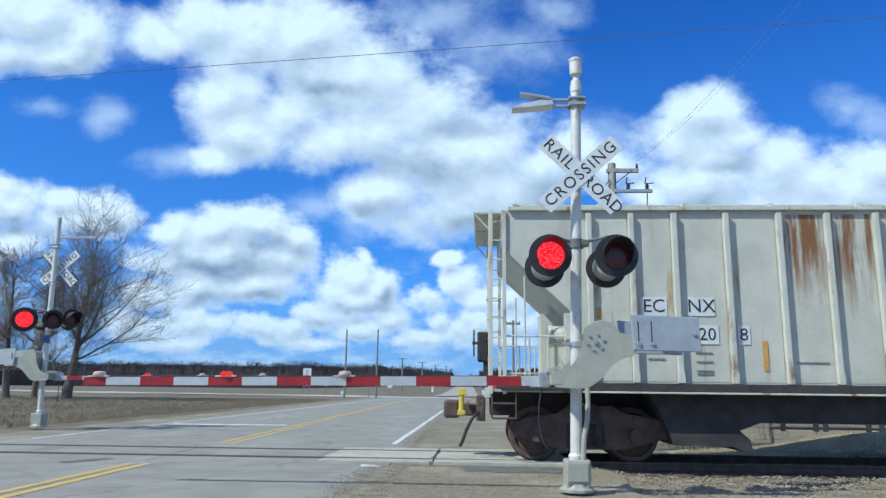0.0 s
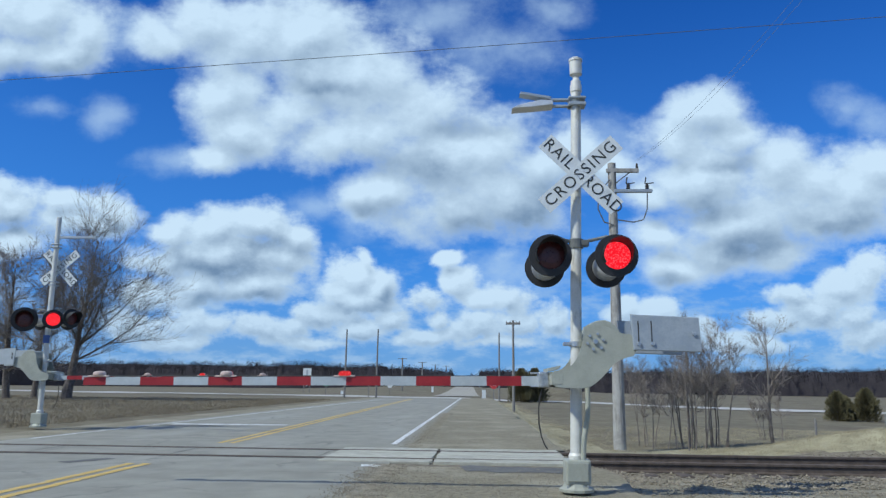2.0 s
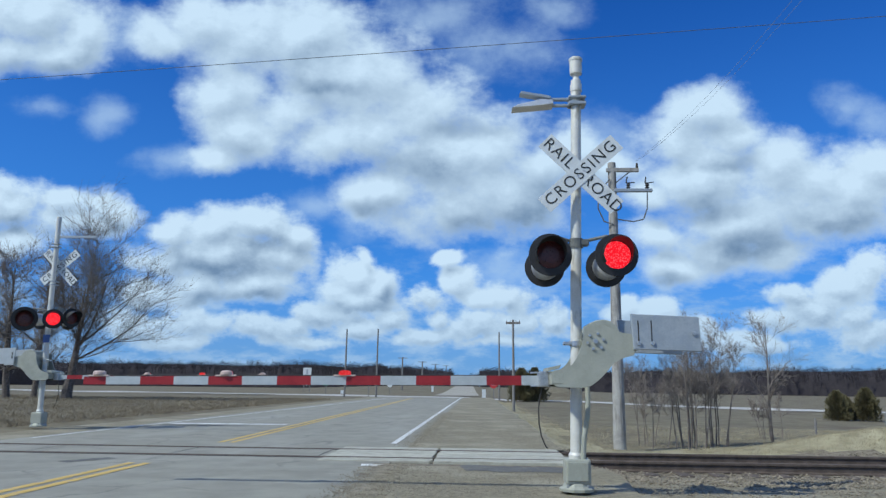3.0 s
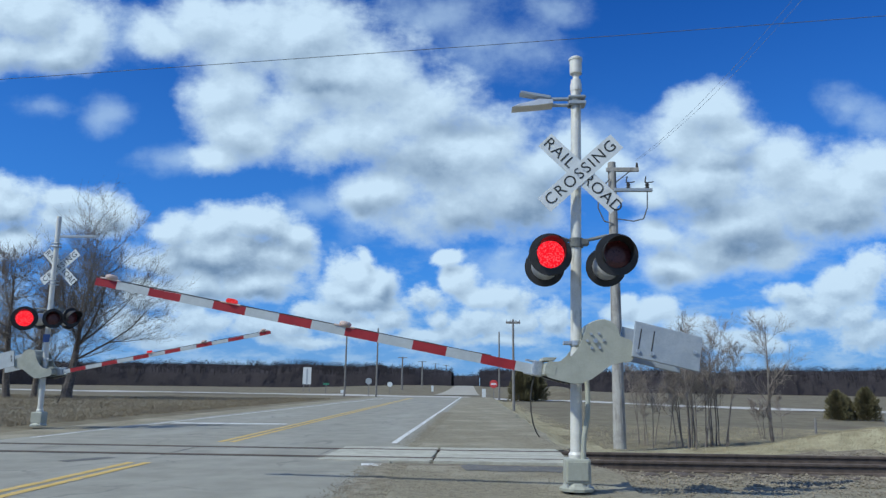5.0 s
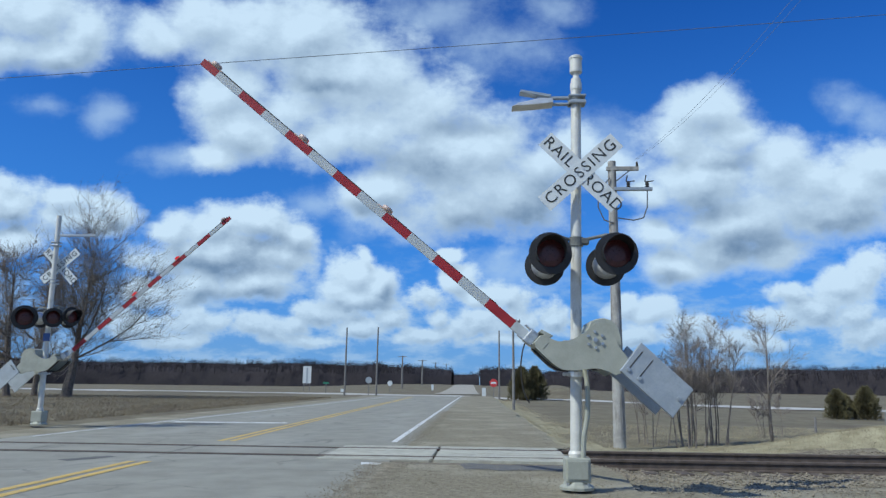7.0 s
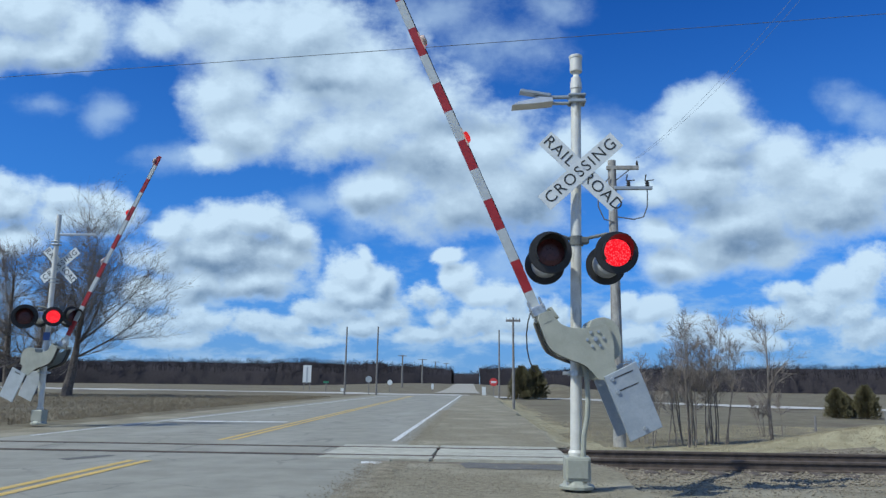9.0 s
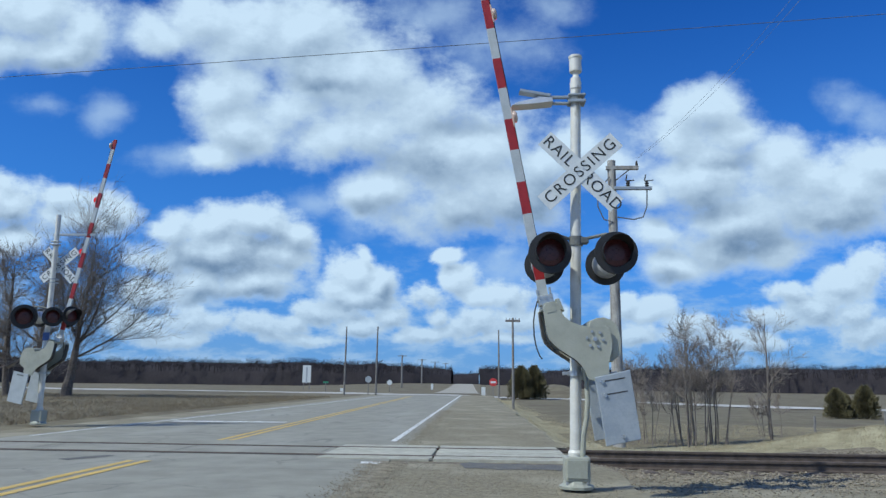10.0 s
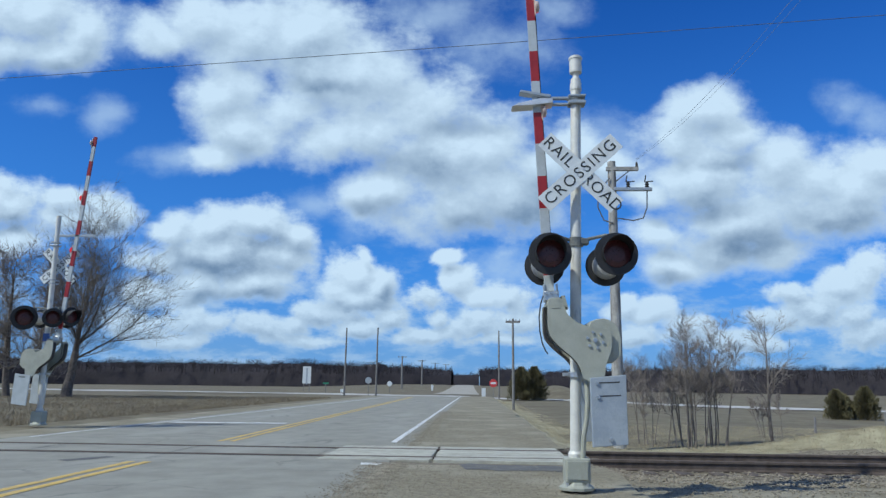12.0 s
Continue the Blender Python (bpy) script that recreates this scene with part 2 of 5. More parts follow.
ASPHALT = surface("asphalt", (0.222, 0.214, 0.172), (0.305, 0.296, 0.240), 1.6, 0.85, 0, 0.3, 160, (0.32, 0.312, 0.262), 0.35, (0.48, 0.72), (1.6, 0.35, 1), cracks=0.45)
GRAVEL = surface("shoulder_gravel", (0.145, 0.126, 0.078), (0.285, 0.254, 0.170), 11.0, 0.95, 0, 0.8, 130, (0.31, 0.282, 0.20), 0.6, (0.45, 0.66), (1, 1, 1), spread=(0.34, 0.66))
PATCH = surface("asphalt_patch", (0.10, 0.098, 0.088), (0.15, 0.147, 0.133), 3, 0.85, 0, 0.3, 160)
BALLAST = surface("ballast", (0.11, 0.092, 0.060), (0.26, 0.225, 0.16), 9, 0.95, 0, 0.8, 42)
GRASS = surface("dry_grass", (0.112, 0.093, 0.050), (0.205, 0.178, 0.108), 1.1, 0.95, 0, 0.6, 30, (0.11, 0.085, 0.05), 0.22, (0.5, 0.66))
BANK_GRASS = surface("bank_grass", (0.24, 0.215, 0.125), (0.42, 0.38, 0.24), 2.2, 0.95, 0, 0.5, 45, (0.20, 0.175, 0.105), 0.7, (0.5, 0.7))
BLADES = surface("grass_blades", (0.27, 0.235, 0.145), (0.45, 0.40, 0.27), 2.0, 0.9, 0, 0, 30)
BLADES_BROWN = surface("weed_blades", (0.17, 0.135, 0.085), (0.30, 0.25, 0.165), 2.0, 0.9, 0, 0, 30)
CONCRETE_ROAD = surface("pale_road", (0.42, 0.40, 0.36), (0.56, 0.54, 0.49), 0.6, 0.9, 0, 0.2, 20)
PALE_GRAVEL = surface("pale_gravel", (0.30, 0.28, 0.225), (0.40, 0.375, 0.31), 0.5, 0.95, 0, 0.2, 12)
YELLOW = surface("yellow_paint", (0.50, 0.34, 0.075), (0.64, 0.46, 0.13), 8, 0.7, 0, 0.2, 120, (0.33, 0.30, 0.25), 5, (0.56, 0.68))
WHITE_LINE = surface("white_road_paint", (0.60, 0.60, 0.57), (0.74, 0.74, 0.70), 8, 0.7, 0, 0.2, 120, (0.34, 0.335, 0.31), 3, (0.48, 0.66))
PLANK = surface("weathered_plank", (0.36, 0.35, 0.28), (0.52, 0.51, 0.42), 4, 0.9, 0, 0.4, 70, (0.25, 0.23, 0.18), 2.5, (0.52, 0.7), (0.3, 5, 5), tint=0.2)
TIE = surface("creosoted_tie", (0.06, 0.048, 0.038), (0.13, 0.105, 0.085), 5, 0.9, 0, 0.4, 60)
RAIL_SIDE = surface("rusty_rail", (0.075, 0.058, 0.045), (0.14, 0.11, 0.09), 6, 0.75, 0.2, 0.2, 80)
RAIL_HEAD = surface("worn_rail_head", (0.30, 0.27, 0.25), (0.45, 0.42, 0.40), 9, 0.35, 0.9, 0.05, 90)
MAST = surface("aluminium_paint", (0.56, 0.55, 0.50), (0.68, 0.67, 0.61), 5, 0.5, 0.1, 0.1, 70, (0.32, 0.305, 0.25), 4, (0.54, 0.66), (1.5, 1.5, 0.3))
GREY_GREEN = surface("grey_paint", (0.33, 0.335, 0.275), (0.41, 0.415, 0.345), 5, 0.5, 0.1, 0.1, 70, (0.29, 0.285, 0.23), 3.5, (0.55, 0.75), (1, 1, 0.4))
GALVANISED = surface("galvanised_plate", (0.30, 0.335, 0.37), (0.38, 0.415, 0.45), 6, 0.45, 0.15, 0.1, 50, (0.31, 0.35, 0.40), 4, (0.5, 0.7))
DARK_STEEL = surface("dark_steel", (0.028, 0.026, 0.025), (0.06, 0.056, 0.052), 6, 0.7, 0.2, 0.2, 60)
CAST_GREY = surface("grimy_casting", (0.10, 0.105, 0.095), (0.17, 0.175, 0.16), 9, 0.6, 0.1, 0.15, 60)
BLACK = surface("black_enamel", (0.012, 0.012, 0.013), (0.024, 0.024, 0.026), 6, 0.55, 0, 0.05, 60)
SILVER = surface("silver_housing", (0.55, 0.56, 0.57), (0.70, 0.71, 0.72), 7, 0.32, 0.4, 0.05, 60)
BOLT = surface("zinc_bolt", (0.45, 0.46, 0.46), (0.62, 0.63, 0.63), 30, 0.35, 0.8, 0, 90)
SIGN_WHITE = surface("reflective_white", (0.58, 0.61, 0.61), (0.67, 0.70, 0.70), 5, 0.5, 0, 0.05, 60, (0.55, 0.57, 0.55), 4, (0.55, 0.75))
SIGN_BLACK = surface("sign_black", (0.018, 0.022, 0.022), (0.035, 0.04, 0.04), 20, 0.6, 0, 0, 60)
ARM_WHITE = surface("arm_white", (0.39, 0.42, 0.43), (0.47, 0.505, 0.515), 6, 0.45, 0, 0.05, 60, (0.47, 0.50, 0.50), 3, (0.55, 0.75))
ARM_RED = surface("arm_red", (0.24, 0.012, 0.016), (0.31, 0.018, 0.022), 6, 0.42, 0, 0.05, 60)
LENS_OFF = surface("dark_lens", (0.045, 0.010, 0.010), (0.09, 0.018, 0.018), 30, 0.3, 0, 0.1, 60)
LENS_LIT = glow("lit_roundel", (0.92, 0.006, 0.016), 1.3)
GATE_LIT = glow("lit_gate_lamp", (0.85, 0.03, 0.03), 0.9)
GATE_LENS = surface("pale_gate_lens", (0.48, 0.36, 0.30), (0.58, 0.46, 0.40), 20, 0.35, 0, 0, 60)
CAR_GREY = surface("hopper_paint", (0.45, 0.46, 0.39), (0.56, 0.57, 0.49), 1.6, 0.6, 0.0, 0.1, 40, (0.42, 0.41, 0.32), 1.1, (0.5, 0.7), (1, 1, 0.35))
CAR_RUSTY = surface("hopper_paint_rusted", (0.45, 0.455, 0.38), (0.56, 0.56, 0.48), 1.6, 0.65, 0.0, 0.1, 40, (0.20, 0.095, 0.036), 3.0, (0.40, 0.60), (2.4, 1, 0.20), fade=(3.1, 4.3))
CAR_UNDER = surface("sooty_steel", (0.030, 0.028, 0.028), (0.065, 0.06, 0.058), 3, 0.8, 0.1, 0.2, 50)
RUST = surface("rust", (0.15, 0.065, 0.028), (0.30, 0.15, 0.07), 9, 0.9, 0, 0.2, 60)
BROWN_STEEL = surface("grimy_brown_steel", (0.07, 0.048, 0.04), (0.14, 0.10, 0.085), 5, 0.8, 0.1, 0.2, 60)
HAND_YELLOW = surface("yellow_handle", (0.55, 0.42, 0.05), (0.68, 0.55, 0.10), 9, 0.6, 0, 0.1, 60)
ORANGE = surface("orange_decal", (0.50, 0.27, 0.06), (0.60, 0.34, 0.09), 9, 0.6, 0, 0, 60)
POLE_WOOD = surface("weathered_pole", (0.26, 0.25, 0.23), (0.40, 0.39, 0.36), 4, 0.9, 0, 0.3, 60, (0.17, 0.155, 0.14), 3, (0.5, 0.7), (3, 3, 0.3))
FAR_POLE = surface("dark_pole", (0.16, 0.15, 0.14), (0.24, 0.23, 0.215), 4, 0.9, 0, 0.2, 40)
WIRE = surface("wire", (0.12, 0.13, 0.14), (0.18, 0.19, 0.20), 4, 0.6, 0.3, 0, 40)
BARK = surface("bark", (0.085, 0.07, 0.058), (0.17, 0.145, 0.125), 6, 0.95, 0, 0.4, 40)
TWIG = surface("twigs", (0.21, 0.18, 0.155), (0.34, 0.30, 0.265), 3, 0.95, 0, 0, 30)
BRUSH_TWIG = surface("brush_twigs", (0.17, 0.145, 0.125), (0.28, 0.245, 0.215), 3, 0.95, 0, 0, 30)
BRUSH_BARK = surface("brush_bark", (0.12, 0.10, 0.085), (0.24, 0.21, 0.18), 6, 0.95, 0, 0.2, 40)
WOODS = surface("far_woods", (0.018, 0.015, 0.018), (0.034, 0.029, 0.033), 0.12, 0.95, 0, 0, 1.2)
NEEDLES = surface("cedar_needles", (0.060, 0.056, 0.024), (0.150, 0.130, 0.062), 2, 0.9, 0, 0, 20)
STOP_RED = surface("stop_red", (0.42, 0.03, 0.03), (0.52, 0.05, 0.05), 8, 0.5, 0, 0, 60)
STREET_GREEN = surface("green_sign", (0.03, 0.17, 0.10), (0.05, 0.22, 0.13), 8, 0.5, 0, 0, 60)
BLUE_TAG = surface("blue_tag", (0.05, 0.09, 0.25), (0.07, 0.12, 0.32), 8, 0.5, 0, 0, 60)

# ---- mesh helpers ----


def mesh_of(name, bm, material):
    me = bpy.data.meshes.new(name)
    bmesh.ops.recalc_face_normals(bm, faces=bm.faces[:])
    bm.to_mesh(me)
    bm.free()
    for m in material if isinstance(material, (list, tuple)) else [material]:
        me.materials.append(m)
    return me


def thing(name, label, category, at=None, group="", kind=""):
    return place(tagged(new(name), label, category, group, kind), at)


def place(ob, at):
    if at is not None:
        ob.matrix_basis = at
    return ob


def part(name, bm, material, parent, label="", at=None):
    ob = new(name, mesh_of(name, bm, material))
    ob.parent = parent
    return place(tagged(ob, label), at)


def solo(name, bm, material, label, category="", kind="", group="", at=None):
    return place(tagged(new(name, mesh_of(name, bm, material)), label, category, group, kind), at)


def box(bm, lo, hi, bevel=0.0, m=None):
    lo, hi = Vector(lo), Vector(hi)
    made = bmesh.ops.create_cube(bm, size=1.0, matrix=Matrix.Translation((lo + hi) / 2) @ Matrix.Diagonal((*(hi - lo), 1)))["verts"]
    if bevel:
        edges = list({e for v in made for e in v.link_edges})
        out = bmesh.ops.bevel(bm, geom=edges, offset=bevel, segments=2, affect="EDGES", profile=0.5)
        made = list({v for f in out["faces"] for v in f.verts} | {v for v in made if v.is_valid})
    if m is not None:
        bmesh.ops.transform(bm, matrix=m, verts=made)
    return bm


def rod(bm, a, b, r0, r1=None, sides=12):
    a, b = Vector(a), Vector(b)
    r1 = r0 if r1 is None else r1
    along = (b - a).to_track_quat("Z", "Y").to_matrix().to_4x4()
    bmesh.ops.create_cone(bm, cap_ends=True, segments=sides, radius1=r0, radius2=r1, depth=(b - a).length,
                          matrix=Matrix.Translation((a + b) / 2) @ along)
    return bm


def pipe(bm, points, r, sides=8):
    for a, b in zip(points, points[1:]):
        rod(bm, a, b, r, r, sides)
    for p in points[1:-1]:
        bmesh.ops.create_icosphere(bm, subdivisions=1, radius=r * 1.03, matrix=Matrix.Translation(p))
    return bm


def turned(bm, profile, axis=None, sides=32):
    """A body of revolution about local z from (radius, height) pairs."""
    rings = []
    for r, z in profile:
        rings.append([bm.verts.new((r * math.cos(2 * math.pi * i / sides), r * math.sin(2 * math.pi * i / sides), z)) for i in range(sides)])
    for a, b in zip(rings, rings[1:]):
        for i in range(sides):
            bm.faces.new((a[i], a[(i + 1) % sides], b[(i + 1) % sides], b[i]))
    if axis is not None:
        bmesh.ops.transform(bm, matrix=axis, verts=[v for r in rings for v in r])
    return bm


def slab(bm, outline, y0, y1, bevel=0.0):
    """An outline in the xz plane, thick from y0 to y1."""
    front = [bm.verts.new((x, y0, z)) for x, z in outline]
    back = [bm.verts.new((x, y1, z)) for x, z in outline]
    bm.faces.new(front), bm.faces.new(back[::-1])
    for i in range(len(front)):
        j = (i + 1) % len(front)
        bm.faces.new((front[i], back[i], back[j], front[j]))
    if bevel:
        rim = [e for e in bm.edges if e.verts[0] in front and e.verts[1] in front]
        bmesh.ops.bevel(bm, geom=rim, offset=bevel, segments=2, affect="EDGES", profile=0.5)
    return bm


def smooth(pts, times=2):
    """Chaikin rounding of a closed outline."""
    for _ in range(times):
        out = []
        for (ax, az), (bx, bz) in zip(pts, pts[1:] + pts[:1]):
            out += [(0.75 * ax + 0.25 * bx, 0.75 * az + 0.25 * bz), (0.25 * ax + 0.75 * bx, 0.25 * az + 0.75 * bz)]
        pts = out
    return pts


def words(text, size, material, parent, at, name="lettering", spacing=1.0, bold=0.0):
    curve = bpy.data.curves.new(name, "FONT")
    curve.body, curve.size, curve.align_x, curve.align_y = text, size, "CENTER", "CENTER"
    curve.space_character, curve.extrude, curve.offset, curve.resolution_u = spacing, 0.001, bold, 3
    ob = bpy.data.objects.new(name, curve)
    scene.collection.objects.link(ob)
    me = bpy.data.meshes.new_from_object(ob.evaluated_get(bpy.context.evaluated_depsgraph_get()))
    bpy.data.objects.remove(ob)
    me.materials.clear()
    me.materials.append(material)
    made = new(name, me)
    made.parent = parent
    return place(made, at)


def ease(x, lo, hi):
    f = min(1.0, max(0.0, (x - lo) / (hi - lo)))
    return f * f * (3 - 2 * f)


# ---- ground, road and track ----
TRACK = Matrix.Translation(TRACK_MID) @ pose(0, 0, 0, 0, 0, TRACK_TURN)
TRACK_BACK = TRACK.inverted()


def lay(x, y):
    """Height of the ground."""
    s, n, _ = TRACK_BACK @ Vector((x, y, 0))
    east = ease(x, 1.5, 2.6)
    z = -0.03
    z += -0.13 * east * (1 - ease(abs(n), 2.6, 4.0))
    z += east * ease(n, 2.2, 4.5) * (-0.22 - 0.35 * ease(x, 6, 26) * ease(y, 19, 34))
    z += 0.60 * ease(x, 5.0, 9.5) * math.exp(-((n - 3.9) / 1.4) ** 2)
    z += 0.08 * ease(-x, 10.6, 12.5) * ease(y, 14, 17)
    z += 0.02 * east * noise.noise(Vector((x * 1.3, y * 1.3, 0)))
    z += 0.10 * ease(max(x - 3, -x - 12), 0, 3) * noise.noise(Vector((x * 0.12, y * 0.12, 3))) * ease(y, 16, 24)
    z += 1.9 * math.exp(-((x - 11) / 4.5) ** 2 - ((y - 97) / 8) ** 2)
    z += 1.25 * ease(y, 105, 260) * (1 - ease(abs(x + 2.5), 18, 60))
    return z


def axis_steps(spans):
    out = []
    for lo, hi, step in spans:
        out += list(np.arange(lo, hi, step))
    return out + [spans[-1][1]]


def ground():
    xs = axis_steps([(-2500, -300, 220), (-300, -60, 20), (-60, -16, 4), (-16, -9, 0.7), (-9, 1, 2), (1, 12, 0.3), (12, 60, 4), (60, 300, 20), (300, 2500, 220)])
    ys = axis_steps([(-2500, -100, 240), (-100, 0, 20), (0, 7, 1.5), (7, 20, 0.3), (20, 44, 1.5), (44, 300, 8), (300, 3000, 180)])
    me = bpy.data.meshes.new("ground")
    verts = [(x, y, lay(x, y)) for y in ys for x in xs]
    k = len(xs)
    faces = [(j * k + i, j * k + i + 1, (j + 1) * k + i + 1, (j + 1) * k + i) for j in range(len(ys) - 1) for i in range(k - 1)]
    me.from_pydata(verts, [], faces)
    me.polygons.foreach_set("use_smooth", [True] * len(faces))
    me.materials.append(GRASS), me.materials.append(BALLAST), me.materials.append(GRAVEL), me.materials.append(BANK_GRASS)
    for p in me.polygons:
        c = p.center
        s, n, _ = TRACK_BACK @ Vector((c.x, c.y, 0))
        if (-1.7 if c.x > 1 else -2.5) < n + 0.4 * noise.noise(c * 0.9) < 2.5:
            p.material_index = 1
        elif n > 0 and c.x > 1.6 and n < 4.6 + 0.10 * c.x + 1.2 * noise.noise(c * 0.5) or (1.6 < c.x < 3.0 + noise.noise(c * 0.3) and n > 0 and c.y < 80):
            p.material_index = 3
        elif 0 > n and c.y > -40 and c.x > -1:
            p.material_index = 2
    tagged(new("ground", me), "flat dry brown prairie grass and gravel ground", "ground", "", "structure")


def ribbon(name, path, width, material, label, category, lift=0.0, kind="structure", ragged=0.0, parent=None, flat=None):
    """A strip along path, its cross-section level."""
    bm = bmesh.new()
    rows = []
    for i, p in enumerate(path):
        a, b = Vector(path[max(0, i - 1)]), Vector(path[min(len(path) - 1, i + 1)])
        side = Vector((b.y - a.y, a.x - b.x)).normalized()
        row = []
        for k in (-0.5, -0.25, 0, 0.25, 0.5):
            wide = width + (ragged * noise.noise(Vector((i * 0.7, k, 5))) if abs(k) == 0.5 else 0)
            q = Vector(p[:2]) + side * k * wide
            row.append(bm.verts.new((q.x, q.y, (lay(q.x, q.y) + 0.03 if flat is None else flat) + lift)))
        rows.append(row)
    for a, b in zip(rows, rows[1:]):
        for i in range(4):
            bm.faces.new((a[i], a[i + 1], b[i + 1], b[i]))
    if parent is not None:
        return part(name, bm, material, parent, label)
    return solo(name, bm, material, label, category, kind)


def straight(x, y0, y1, step=1.5, x1=None):
    n = max(2, int(abs(y1 - y0) / step))
    return [(x + ((x1 if x1 is not None else x) - x) * i / n, y0 + (y1 - y0) * i / n) for i in range(n + 1)]


def roads():
    road = ribbon("road", straight(-5.6, -60, 80, 1.2), 8.5, ASPHALT, "worn grey two-lane asphalt road over the tracks", "road", 0.0, ragged=0.12, flat=0.0)
    tagged(ribbon("shoulder", straight(0.25, -60, 11.4, 0.8), 3.4, GRAVEL, "tan gravel road shoulder", "shoulder", -0.0025, ragged=0.3, flat=0.0))
    ribbon("shoulder", straight(-0.05, 14.6, 80, 1.2), 3.6, GRAVEL, "tan gravel road shoulder", "shoulder", -0.0025, ragged=0.5, flat=0.0)
    ribbon("shoulder", straight(-10.5, 15.2, 80, 1.2), 2.0, GRAVEL, "tan gravel road shoulder", "shoulder", -0.008, ragged=0.5, flat=0.0)
    side = [(-600, 340), (-200, 180), (-67, 98), (-42, 86), (-9, 81), (10, 79), (20, 73), (34, 64), (60, 51), (200, 0), (600, -150)]
    dense = []
    for a, b in zip(side, side[1:]):
        n = max(2, int((Vector(a) - Vector(b)).length / 6))
        dense += [tuple(Vector(a).lerp(Vector(b), i / n)) for i in range(n)]
    ribbon("cross_road", dense, 7.5, CONCRETE_ROAD, "pale concrete cross road beyond the crossing", "road", 0.03)
    ribbon("gravel_road", straight(-2.4, 92, 420, 8, -5.5), 5.8, PALE_GRAVEL, "pale gravel road climbing a far rise", "road", 0.05)
    for x in (-5.32, -5.07):
        ribbon("centre_line", straight(x + 0.08, -30, 11.15, 1.5), 0.13, YELLOW, "worn yellow centre line", "", 0.005, parent=road, flat=0.0)
        ribbon("centre_line", straight(x, 15.2, 70, 1.5, x - 1.0), 0.12, YELLOW, "worn yellow centre line", "", 0.005, parent=road, flat=0.0)
    ribbon("edge_line", straight(-1.72, 15.5, 80, 1.5, -1.6), 0.13, WHITE_LINE, "white edge line", "", 0.005, parent=road, flat=0.0)
    ribbon("edge_line", straight(-9.6, 15.6, 70, 1.5, -8.5), 0.10, WHITE_LINE, "white edge line", "", 0.005, parent=road, flat=0.0)
    ribbon("stop_line", [(-9.2, 22.0), (-8.0, 22.07), (-6.9, 22.14), (-5.75, 22.2)], 0.5, WHITE_LINE, "white stop line", "", 0.006, parent=road, flat=0.0)
    ribbon("paint_patch", [(-1.75, 11.33), (-1.6, 11.35), (-1.45, 11.32)], 0.28, WHITE_LINE, "leftover white paint", "", 0.007, parent=road, flat=0.0)
    ribbon("asphalt_patch", [(-0.2 + 0.15 * i, 11.15 + 0.03 * math.sin(i)) for i in range(11)], 0.72, PATCH, "dark asphalt patch", "", 0.004, ragged=0.5, parent=road, flat=0.0)
    ribbon("asphalt_patch", [(-6.3 + 0.05 * i, 11.1 + 0.09 * i) for i in range(9)], 0.28, PATCH, "dark asphalt patch", "", 0.004, ragged=0.2, parent=road, flat=0.0)
    ribbon("asphalt_patch", [(-9.2 + 0.2 * i, 21.2 + 0.02 * i) for i in range(10)], 0.5, PATCH, "dark asphalt patch", "", 0.004, ragged=0.5, parent=road, flat=0.0)


